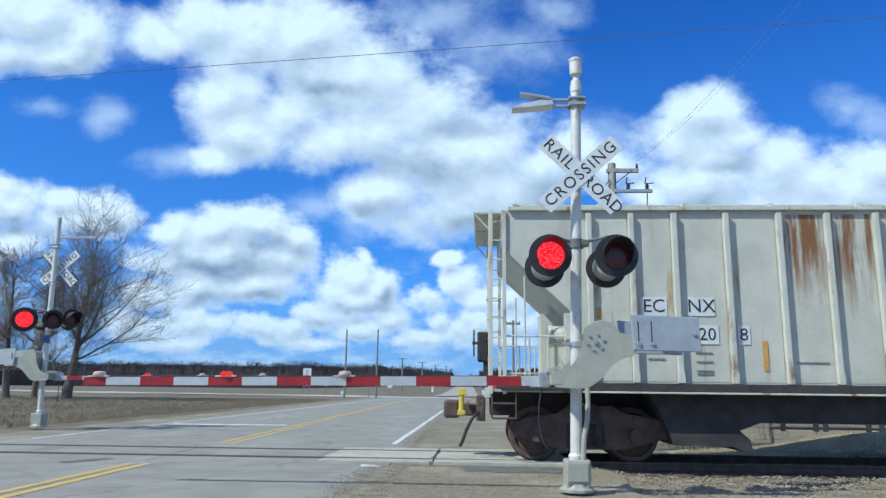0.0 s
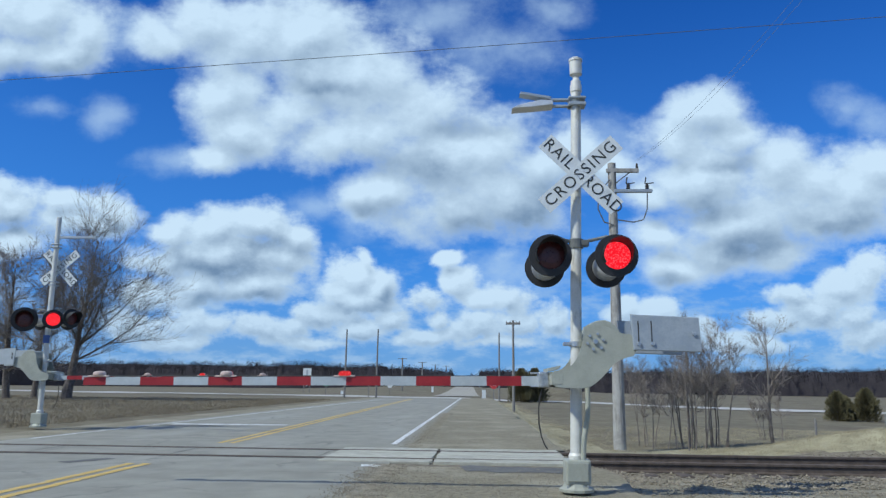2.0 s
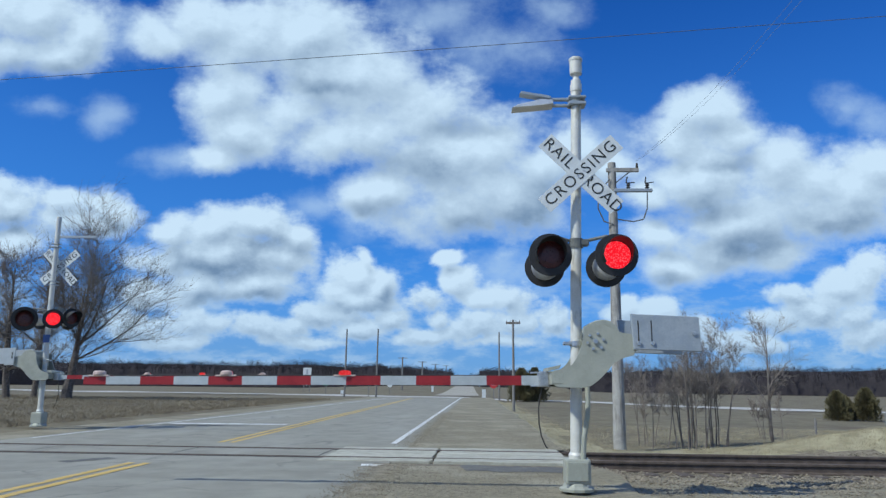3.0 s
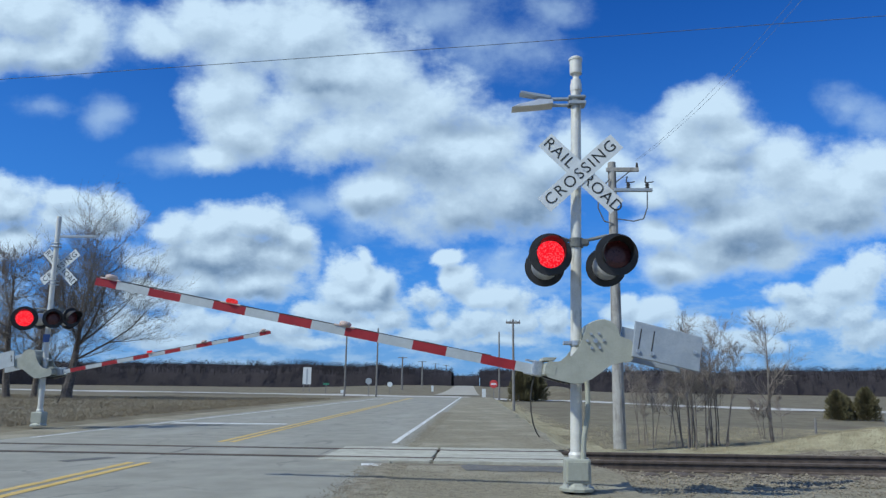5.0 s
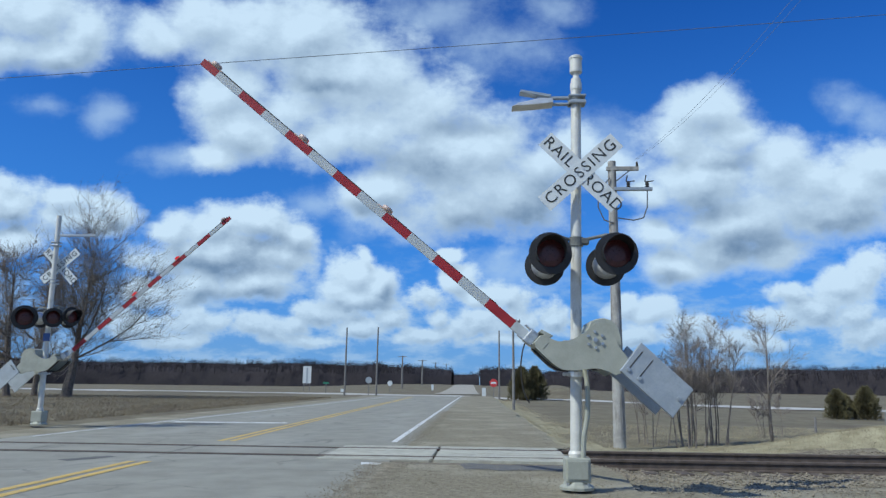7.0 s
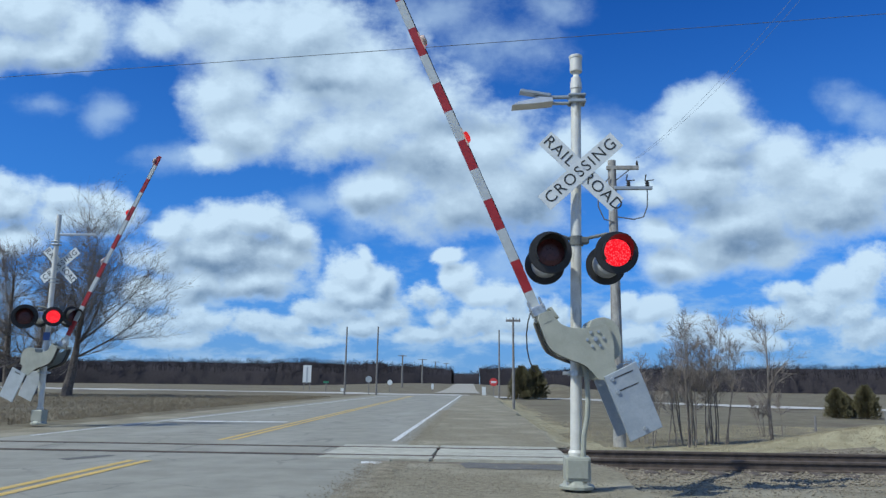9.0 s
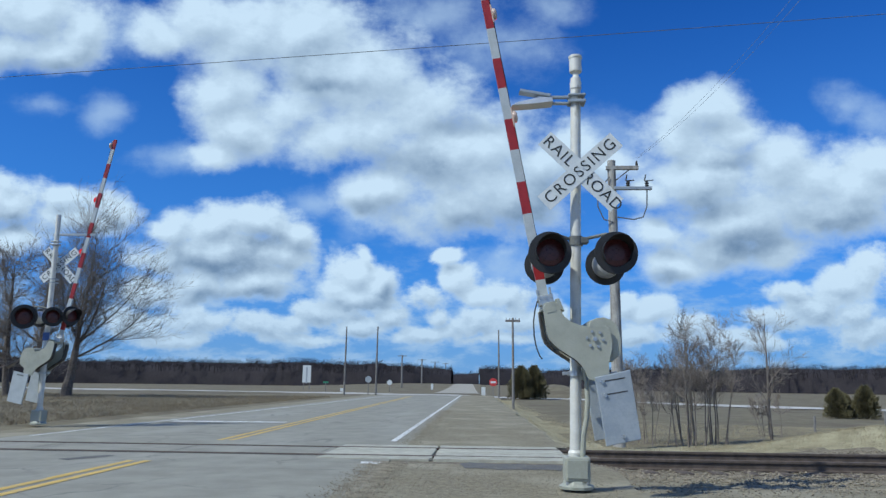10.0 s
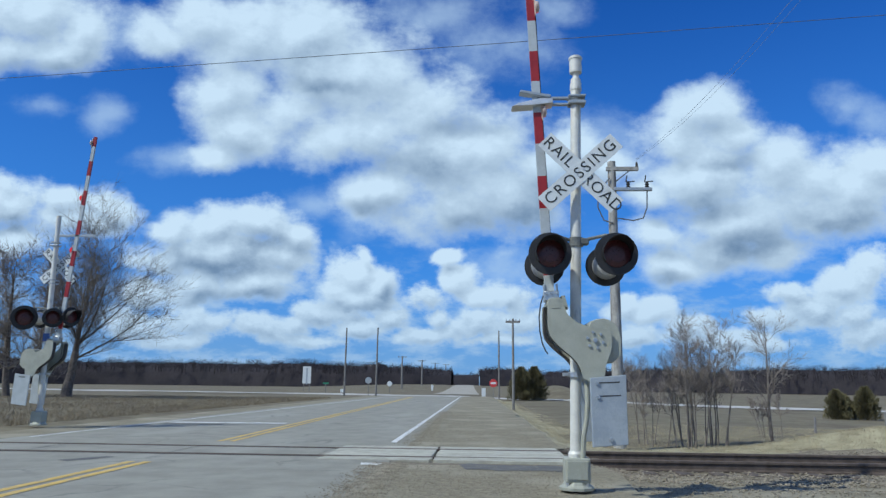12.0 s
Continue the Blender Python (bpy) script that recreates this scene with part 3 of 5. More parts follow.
def track():
    line = thing("railway_track", "single railway track with rusty rails and dark ties", "railway track", TRACK, kind="structure")
    for n in (-0.755, 0.755):
        bm = bmesh.new()
        slab(bm, [(-0.07, -0.145), (0.07, -0.145), (0.07, -0.13), (0.012, -0.11), (0.012, -0.03), (0.036, -0.02), (0.036, 0.012), (0.03, 0.02),
                  (-0.03, 0.02), (-0.036, 0.012), (-0.036, -0.02), (-0.012, -0.03), (-0.012, -0.11), (-0.07, -0.13)], -90, 90)
        for f in bm.faces:
            f.material_index = 1 if f.normal.z > 0.9 and f.calc_center_median().z > 0.0 else 0
        rail = part("rail", bm, [RAIL_SIDE, RAIL_HEAD], line, "rusty steel rail with a worn bright head", Matrix.Translation((0, n, 0)) @ pose(0, 0, 0, 0, 0, 90))
    tie = mesh_of("tie", box(bmesh.new(), (-0.115, -1.28, -0.30), (0.115, 1.28, -0.142), 0.012), TIE)
    for i in range(40):
        ob = new("tie", tie)
        ob.parent = line
        ob.matrix_basis = pose(1.75 + 0.53 * i, random.uniform(-0.04, 0.04), random.uniform(-0.006, 0.004), 0, 0, random.uniform(-1.2, 1.2))
    for i in range(12):
        ob = new("tie", tie)
        ob.parent = line
        ob.matrix_basis = pose(-11.8 - 0.53 * i, random.uniform(-0.04, 0.04), 0, 0, 0, random.uniform(-1.2, 1.2))
    deck = thing("crossing_deck", "weathered plank crossing panels between the rails", "crossing deck", TRACK, kind="structure")
    for n0, n1 in ((-1.28, -1.06), (-1.04, -0.83), (-0.66, -0.34), (-0.32, 0.0), (0.02, 0.33), (0.35, 0.66), (0.83, 1.04), (1.06, 1.28)):
        for s0, s1 in ((-2.55, -0.72), (-0.68, 1.55)):
            e = random.uniform(-0.02, 0.02)
            part("plank", box(bmesh.new(), (s0 + e, n0, -0.14), (s1 + e, n1, 0.016 + random.uniform(-0.004, 0.004)), 0.008), PLANK, deck)
    for n in (-0.755, 0.755):
        part("flangeway", box(bmesh.new(), (-10.6, n - 0.085, -0.02), (-2.6, n - 0.037, 0.006), 0), DARK_STEEL, deck, "dark flangeway gap")
        part("flangeway", box(bmesh.new(), (-10.6, n + 0.037, -0.02), (-2.6, n + 0.085, 0.0055), 0), DARK_STEEL, deck, "dark flangeway gap")
    for s0, s1 in ((-10.4, -7.9), (-7.86, -5.3), (-5.26, -2.7)):
        part("road_panel", box(bmesh.new(), (s0, -0.63, -0.03), (s1, 0.63, 0.008), 0), ASPHALT, deck, "grey road panel between the rails")


ground()
roads()
track()

# ---- crossing signals with gates ----
PIVOT = (0.195, 0, 1.695)
FACE_FRONT = pose(0, 0, 0, 90, 0, 0)   # local z points towards the road user


def lamp_unit(parent, x, y, z, back, lean=0.0, size=1.0):
    """A flasher head whose lens faces local -y, or +y when back."""
    at = pose(x, y, z, 0, 0, (180 if back else 0) + lean) @ Matrix.Scale(size, 4)
    bm = bmesh.new()
    turned(bm, [(0.02, -0.30), (0.10, -0.30), (0.155, -0.25), (0.168, -0.10), (0.172, -0.02), (0.165, 0.0)], FACE_FRONT, 28)
    head = part("flasher_housing", bm, SILVER, parent, "silver flasher housing", at)
    bm = bmesh.new()
    turned(bm, [(0.162, -0.014), (0.250, -0.012), (0.254, 0.0), (0.250, 0.010), (0.166, 0.014), (0.162, -0.014)], FACE_FRONT, 40)
    part("background_disc", bm, BLACK, head, "black round background disc")
    bm = bmesh.new()
    n = 30
    rows = []
    for r, grow in ((0.168, 0.0), (0.176, 0.0)):
        for d in (0.0, 1.0):
            row = []
            for i in range(n + 1):
                a = radians(-35 + 250 * i / n)
                deep = 0.02 + d * (0.11 + 0.17 * max(0.0, math.sin(a)) ** 0.7)
                row.append(bm.verts.new((r * math.cos(a), -deep, r * math.sin(a))))
            rows.append(row)
    for a, b in ((0, 1), (3, 2), (1, 3), (2, 0)):
        for i in range(n):
            bm.faces.new((rows[a][i], rows[a][i + 1], rows[b][i + 1], rows[b][i]))
    part("hood", bm, BLACK, head, "black visor hood")
    bm = bmesh.new()
    turned(bm, [(0.0001, 0.020), (0.10, 0.014), (0.158, 0.004), (0.164, 0.0), (0.158, -0.004), (0.10, -0.014), (0.0001, -0.020)], FACE_FRONT, 32)
    bmesh.ops.recalc_face_normals(bm, faces=bm.faces[:])
    for f in bm.faces:
        f.material_index = 0 if f.calc_center_median().y < 0 else 1
    return part("roundel", bm, [LENS_LIT, LENS_OFF], head, "round red signal roundel")


def gate_lever(parent, at, far):
    """The swinging part: side plates, counterweights and the striped boom."""
    k = 0.00643
    shape = [(-79, -51), (-79, -79), (-50, -81), (-16, -82), (2, -70), (16, -56), (30, -40), (45, -30), (73, -24), (70, 12), (41, 16), (24, 26),
             (11, 29), (-19, 31), (-21, 4), (-25, -10), (-31, -26), (-44, -44), (-59, -50)]
    shape = [(x * k, z * k) for x, z in shape]
    bm = slab(bmesh.new(), smooth(shape, 1), -0.40, -0.375, 0.004)
    lever = part("gate_lever", bm, GREY_GREEN, parent, "grey painted swinging gate lever", at)
    part("side_plate", slab(bmesh.new(), smooth(shape, 1), 0.30, 0.325, 0.004), GREY_GREEN, lever)
    rim = smooth([(x * k, z * k) for x, z in [(-72, -79), (-16, -82), (2, -70), (16, -56), (30, -40), (45, -30), (45, -27), (29, -36), (14, -52), (0, -66), (-17, -78), (-72, -75)]], 1)
    part("web_plate", slab(bmesh.new(), rim, -0.374, -0.25), DARK_STEEL, lever, "dark inner web")
    part("web_plate", slab(bmesh.new(), rim, 0.17, 0.299), DARK_STEEL, lever, "dark inner web")
    part("hub", rod(bmesh.new(), (0, -0.374, 0), (0, 0.30, 0), 0.075, sides=20), GREY_GREEN, lever)
    bm = rod(bmesh.new(), (0, -0.425, 0), (0, -0.40, 0), 0.028, sides=6)
    part("hub_bolt", bm, BOLT, lever)
    for i in range(6):
        a = radians(60 * i + 12)
        c = (0.092 * math.cos(a), 0.092 * math.sin(a))
        part("plate_bolt", rod(bmesh.new(), (c[0], -0.418, c[1]), (c[0], -0.40, c[1]), 0.018, sides=6), BOLT, lever)
    for y0, y1, up in ((-0.445, -0.402, 0.0), (0.33, 0.372, 0.0)):
        bm = slab(bmesh.new(), smooth([(63 * k, 48 * k), (182 * k, 42 * k), (184 * k, -19 * k), (66 * k, -15 * k)], 0), y0, y1, 0.008)
        weight = part("counterweight", bm, ARM_WHITE if far else GALVANISED, lever, "white painted counterweight plate" if far else "galvanised counterweight plate")
        if y0 < 0:
            for x in (75, 98):
                bm = box(bmesh.new(), (x * k - 0.006, y0 - 0.003, -2 * k), (x * k + 0.006, y0 - 0.001, 36 * k))
                part("slot", bm, DARK_STEEL, weight, "dark adjusting slot")
            for x, z in ((75, -4), (99, -4), (172, 13)):
                part("plate_bolt", rod(bmesh.new(), (x * k, y0 - 0.02, z * k), (x * k, y0, z * k), 0.024, sides=6), BOLT, weight)
        elif far:
            for x, z in ((72, 4), (72, 18)):
                part("label_bar", box(bmesh.new(), (x * k, y1 + 0.001, z * k), ((x + 5) * k, y1 + 0.004, (z + 12) * k)), CAST_GREY, weight, "dark unreadable marking")
    part("cover_plate", box(bmesh.new(), (-78 * k, -0.405, -74 * k), (-60 * k, -0.401, -58 * k), 0.001), GREY_GREEN, lever)
    part("crossbar", box(bmesh.new(), (-79 * k, -0.374, -76 * k), (-70 * k, 0.299, -56 * k), 0.006), GREY_GREEN, lever)
    part("boom_clamp", box(bmesh.new(), (-98 * k, -0.10, -80 * k), (-79 * k, 0.10, -52 * k), 0.012), BOLT, lever, "bolted metal boom clamp")
    for z in (-77, -66, -55):
        part("clamp_bolt", rod(bmesh.new(), (-93 * k, -0.135, z * k), (-93 * k, 0.135, z * k), 0.016, sides=6), BOLT, lever)
    for z in (-78, -54):
        part("clamp_strap", box(bmesh.new(), (-112 * k, -0.045, (z - 1.5) * k), (-84 * k, 0.045, (z + 1.5) * k), 0.004), BOLT, lever)
    part("breakaway_bracket", slab(bmesh.new(), [(-84 * k, -52 * k), (-64 * k, -48 * k), (-60 * k, -41 * k), (-70 * k, -43 * k), (-84 * k, -46 * k)], -0.30, 0.25, 0.004), GREY_GREEN, lever)
    bands, x = [(-6.16, -5.88, 1)], -5.88
    for i in range(6):
        bands += [(x, -5.454 + 0.842 * i, 0), (-5.454 + 0.842 * i, -5.454 + 0.842 * i + 0.415, 1)]
        x = bands[-1][1]
    bands.append((x, -0.60, 0))
    for x0, x1, red in bands:
        h0, h1 = ((0.040 if far else 0.047) + 0.011 * (6.16 + e) / 6.2 for e in (x0, x1))
        bm = slab(bmesh.new(), [(x0, -0.438 - h0), (x1, -0.438 - h1), (x1, -0.438 + h1), (x0, -0.438 + h0)], -0.03, 0.03)
        part("boom_band", bm, ARM_RED if red else ARM_WHITE, lever, "red boom band" if red else "white boom band")
    lamps = []
    for i, x in enumerate((-5.98, -4.40, -2.95)):
        part("gate_lamp_base", box(bmesh.new(), (x - 0.13, -0.04, -0.390), (x + 0.13, 0.04, -0.370), 0.006), GATE_LENS, lever, "pale gate lamp base")
        bm = turned(bmesh.new(), [(0.0001, -0.03), (0.07, -0.03), (0.076, -0.015), (0.072, 0.01), (0.05, 0.024), (0.0001, 0.028)], None, 24)
        bmesh.ops.recalc_face_normals(bm, faces=bm.faces[:])
        for f in bm.faces:
            f.material_index = 1 if f.calc_center_median().y < -0.002 and i else 0
        lamps.append(part("gate_lamp", bm, [GATE_LENS, GATE_LIT], lever, "small round gate lamp, red when lit" if i else "pale gate lamp", pose(x, 0, -0.345, 0, 0, 0 if i == 1 else 180)))
    pipe_points = [(-5.93 + 0.4 * i, 0.0, -0.378 - 0.004 * (i % 2)) for i in range(13)]
    part("lamp_cable", pipe(bmesh.new(), pipe_points, 0.008, 5), DARK_STEEL, lever, "black lamp cable along the boom")
    return lever, lamps


def crossbuck(parent, at):
    flat = slab(bmesh.new(), [(-0.61, -0.115), (0.61, -0.115), (0.61, 0.115), (-0.61, 0.115)], -0.004, 0.0)
    rail = part("crossbuck_blade", flat, SIGN_WHITE, parent, "white sign blade lettered RAIL ROAD", at @ pose(0, 0, 0, 0, 45, 0))
    words("RAIL", 0.205, SIGN_BLACK, rail, pose(-0.365, -0.006, 0, 90, 0, 0), "lettering", 1.14, 0.0)
    words("ROAD", 0.205, SIGN_BLACK, rail, pose(0.365, -0.006, 0, 90, 0, 0), "lettering", 1.06, 0.0)
    flat = slab(bmesh.new(), [(-0.61, -0.115), (0.61, -0.115), (0.61, 0.115), (-0.61, 0.115)], -0.012, -0.006)
    cross = part("crossbuck_blade", flat, SIGN_WHITE, parent, "white sign blade lettered CROSSING", at @ pose(0, 0, 0, 0, -42, 0))
    words("CROSSING", 0.205, SIGN_BLACK, cross, pose(0, -0.014, 0, 90, 0, 0), "lettering", 1.2, 0.0)
    for x in (-0.05, 0.05):
        part("sign_bolt", rod(bmesh.new(), (x, -0.018, 0), (x, -0.012, 0), 0.012, sides=6), BOLT, cross)


def area_light(sig):
    bm = slab(bmesh.new(), [(-0.72, 4.655), (-0.64, 4.70), (-0.36, 4.765), (-0.20, 4.76), (-0.20, 4.70), (-0.45, 4.675)], -0.10, 0.10, 0.008)
    part("area_light", bm, SILVER, sig, "pale flat area light head")
    bm = slab(bmesh.new(), [(-0.62, 4.86), (-0.60, 4.89), (-0.22, 4.82), (-0.24, 4.79)], -0.07, 0.07, 0.004)
    part("bracket_fin", bm, GALVANISED, sig)


def crossing_signal(at, label, far, lean, heads, top, sign_x):
    sig = thing("crossing_signal", label, "crossing signal", at, "gate signals at the crossing")
    bm = turned(bmesh.new(), [(0.0001, 0.0), (0.20, 0.0), (0.205, 0.03), (0.16, 0.06), (0.13, 0.12), (0.0001, 0.12)], None, 10)
    part("foundation_flange", bm, GREY_GREEN, sig)
    bm = box(bmesh.new(), (-0.14, -0.14, 0.08), (0.15, 0.14, 0.36), 0.02)
    box(bm, (-0.12, -0.155, 0.12), (0.12, -0.135, 0.33), 0.008)
    part("junction_box", bm, GREY_GREEN, sig, "grey cast junction box")
    bm = rod(bmesh.new(), (0, 0, 0.36), (lean * top / 5.1, 0, top), 0.068, 0.064, 20)
    part("mast", bm, MAST, sig, "silver painted tubular mast")
    bm = turned(bmesh.new(), [(0.085, 0.36), (0.09, 0.40), (0.072, 0.43)], None, 20)
    part("collar", bm, MAST, sig)
    for i in range(4):
        a = radians(45 + 90 * i)
        part("flange_bolt", rod(bmesh.new(), (0.16 * math.cos(a), 0.16 * math.sin(a), 0.04), (0.16 * math.cos(a), 0.16 * math.sin(a), 0.12), 0.02, sides=6), BOLT, sig)
    mx = lambda z: lean * z / 5.1
    if not far:
        bm = turned(bmesh.new(), [(0.066, 4.98), (0.060, 5.03), (0.040, 5.08), (0.040, 5.105), (0.060, 5.135), (0.076, 5.137), (0.078, 5.15), (0.078, 5.318), (0.086, 5.319), (0.087, 5.348), (0.07, 5.362), (0.0001, 5.368)], Matrix.Translation((mx(5.2), 0, 0)), 20)
        part("mast_cap", bm, MAST, sig, "silver bell housing")
        bm = rod(bmesh.new(), (mx(5.0), 0, 4.90), (mx(5.0), 0, 4.99), 0.074, 0.074, 20)
        part("collar", bm, MAST, sig)
    bm = box(bmesh.new(), (mx(4.74) - 0.10, -0.09, 4.70), (mx(4.74) + 0.12, 0.09, 4.745), 0.01)
    box(bm, (mx(4.74) - 0.10, -0.09, 4.79), (mx(4.74) + 0.12, 0.09, 4.82), 0.01)
    part("arm_clamp", bm, GALVANISED, sig)
    bm = box(bmesh.new(), (-0.40, -0.03, 4.78), (0.06, 0.03, 4.81), 0.004)
    box(bm, (-0.40, -0.03, 4.70), (0.06, 0.03, 4.725), 0.004)
    if far:
        bm = box(bmesh.new(), (-1.02, -0.03, 4.97), (0.14, 0.03, 5.03), 0.004)
    part("light_arm", bm, GALVANISED, sig, "galvanised bracket arm")
    if not far:
        area_light(sig)
    if not far:
        crossbuck(sig, pose(sign_x, -0.17, 3.76))
    bm = box(bmesh.new(), (mx(3.74) - 0.09, -0.165, 3.68), (mx(3.74) + 0.09, 0.07, 3.71), 0.004)
    box(bm, (mx(3.74) - 0.09, -0.165, 3.77), (mx(3.74) + 0.09, 0.07, 3.80), 0.004)
    part("sign_bracket", bm, GALVANISED, sig)
    if far:
        crossbuck(sig, pose(sign_x, -0.10, 4.18, 0, 0, 180))
    roundels = []
    xl, xr = heads
    zc = 2.78 if far else 2.70
    for x in (xl, xr):
        front = lamp_unit(sig, x, -0.40, zc, False)
        rear = lamp_unit(sig, x, 0.32, zc - 0.03, True, 31 if far else 0, 1.25 if far and x > 0.1 else 1.0)
        roundels.append((front, rear))
        toward = 1 if x < 0.1 else -1
        pts = [(x, -0.15, zc + 0.27), (x + 0.06 * toward, -0.10, zc + 0.285), (x + 0.20 * toward, -0.05, zc + 0.26), (mx(2.95), 0, zc + 0.22)]
        part("lamp_bracket", pipe(bmesh.new(), pts, 0.021, 8), CAST_GREY, sig, "curved conduit to the lamps")
        part("lamp_bracket", box(bmesh.new(), (x - 0.02, -0.17, zc + 0.13), (x + 0.02, 0.13, zc + 0.27), 0.006), CAST_GREY, sig)
    bm = rod(bmesh.new(), (mx(2.9), 0, 2.86), (mx(2.9), 0, 2.97), 0.088, 0.088, 16)
    box(bm, (mx(2.9) + 0.05, -0.07, 2.88), (mx(2.9) + 0.15, 0.05, 2.96), 0.015)
    part("crossarm_hub", bm, CAST_GREY, sig)
    if far:
        lamp_unit(sig, -0.60, 0.05, 2.80, True, 62).matrix_basis = pose(0, 0, 0, 0, 0, 180)
        part("blue_tag", box(bmesh.new(), (-0.09, 0.07, 2.15), (0.09, 0.08, 2.36), 0.003), BLUE_TAG, sig, "small blue tag")
    # gate machine behind the lever
    bm = slab(bmesh.new(), smooth([(0.09, 1.44), (0.50, 1.44), (0.50, 1.80), (0.42, 1.92), (0.28, 1.96), (0.12, 1.90)], 1), -0.34, 0.27, 0.01)
    part("gate_mechanism", bm, GREY_GREEN, sig, "grey gate mechanism case")
    for z, r in ((1.28, 0.10), (1.66, 0.085)):
        bm = rod(bmesh.new(), (mx(z), 0, z), (mx(z), 0, z + 0.06), r, r, 14)
        box(bm, (mx(z) - 0.16, -0.06, z + 0.01), (mx(z) + 0.13, 0.05, z + 0.05), 0.006)
        part("mast_clamp", bm, BOLT, sig, "bolted mast clamp")
    pts = [(0.10, -0.06, 1.44), (0.135, -0.08, 1.25), (0.14, -0.09, 1.0), (0.125, -0.09, 0.8), (0.085, -0.085, 0.6), (0.07, -0.08, 0.36)]
    part("conduit", pipe(bmesh.new(), pts, 0.030, 10), GREY_GREEN, sig, "flexible conduit down the mast")
    lever, lamps = gate_lever(sig, pose(*PIVOT), far)
    pts = [(0, 0, 0), (-0.03, 0, -0.10), (-0.05, 0, -0.25), (-0.045, 0, -0.42), (-0.02, 0, -0.56), (0.02, 0, -0.66), (0.05, 0, -0.70)]
    cable = part("gate_cable", pipe(bmesh.new(), pts, 0.008, 6), DARK_STEEL, sig, "slack black cable hanging from the gate")
    return sig, lever, roundels, lamps, cable


near_signal, near_lever, near_roundels, near_gate_lamps, near_cable = crossing_signal(pose(1.17, 8.75, 0.03), "silver crossing signal with red lamps and striped gate", False, 0.105, (-0.30, 0.47), 5.05, 0.11)
far_signal, far_lever, far_roundels, far_gate_lamps, far_cable = crossing_signal(pose(-11.29, 18.6, 0.06, 0, 0, 180), "far silver crossing signal with striped gate, by the grass", True, 0.06, (-0.27, 0.50), 5.55, -0.05)

# ---- covered hopper wagon ----


def wheelset(parent, s):
    bm = rod(bmesh.new(), (0, -0.95, 0), (0, 0.95, 0), 0.075, sides=12)
    for side in (-1, 1):
        axis = pose(0, 0.74 * side, 0, -90 if side > 0 else 90)
        turned(bm, [(0.0001, 0.03), (0.12, 0.03), (0.16, 0.0), (0.33, -0.01), (0.36, 0.04), (0.42, 0.04), (0.425, -0.05), (0.45, -0.06), (0.45, -0.085), (0.0001, -0.07)], axis, 36)
    return part("wheelset", bm, BROWN_STEEL, parent, "grimy steel wheelset", pose(s, 0, 0.45))


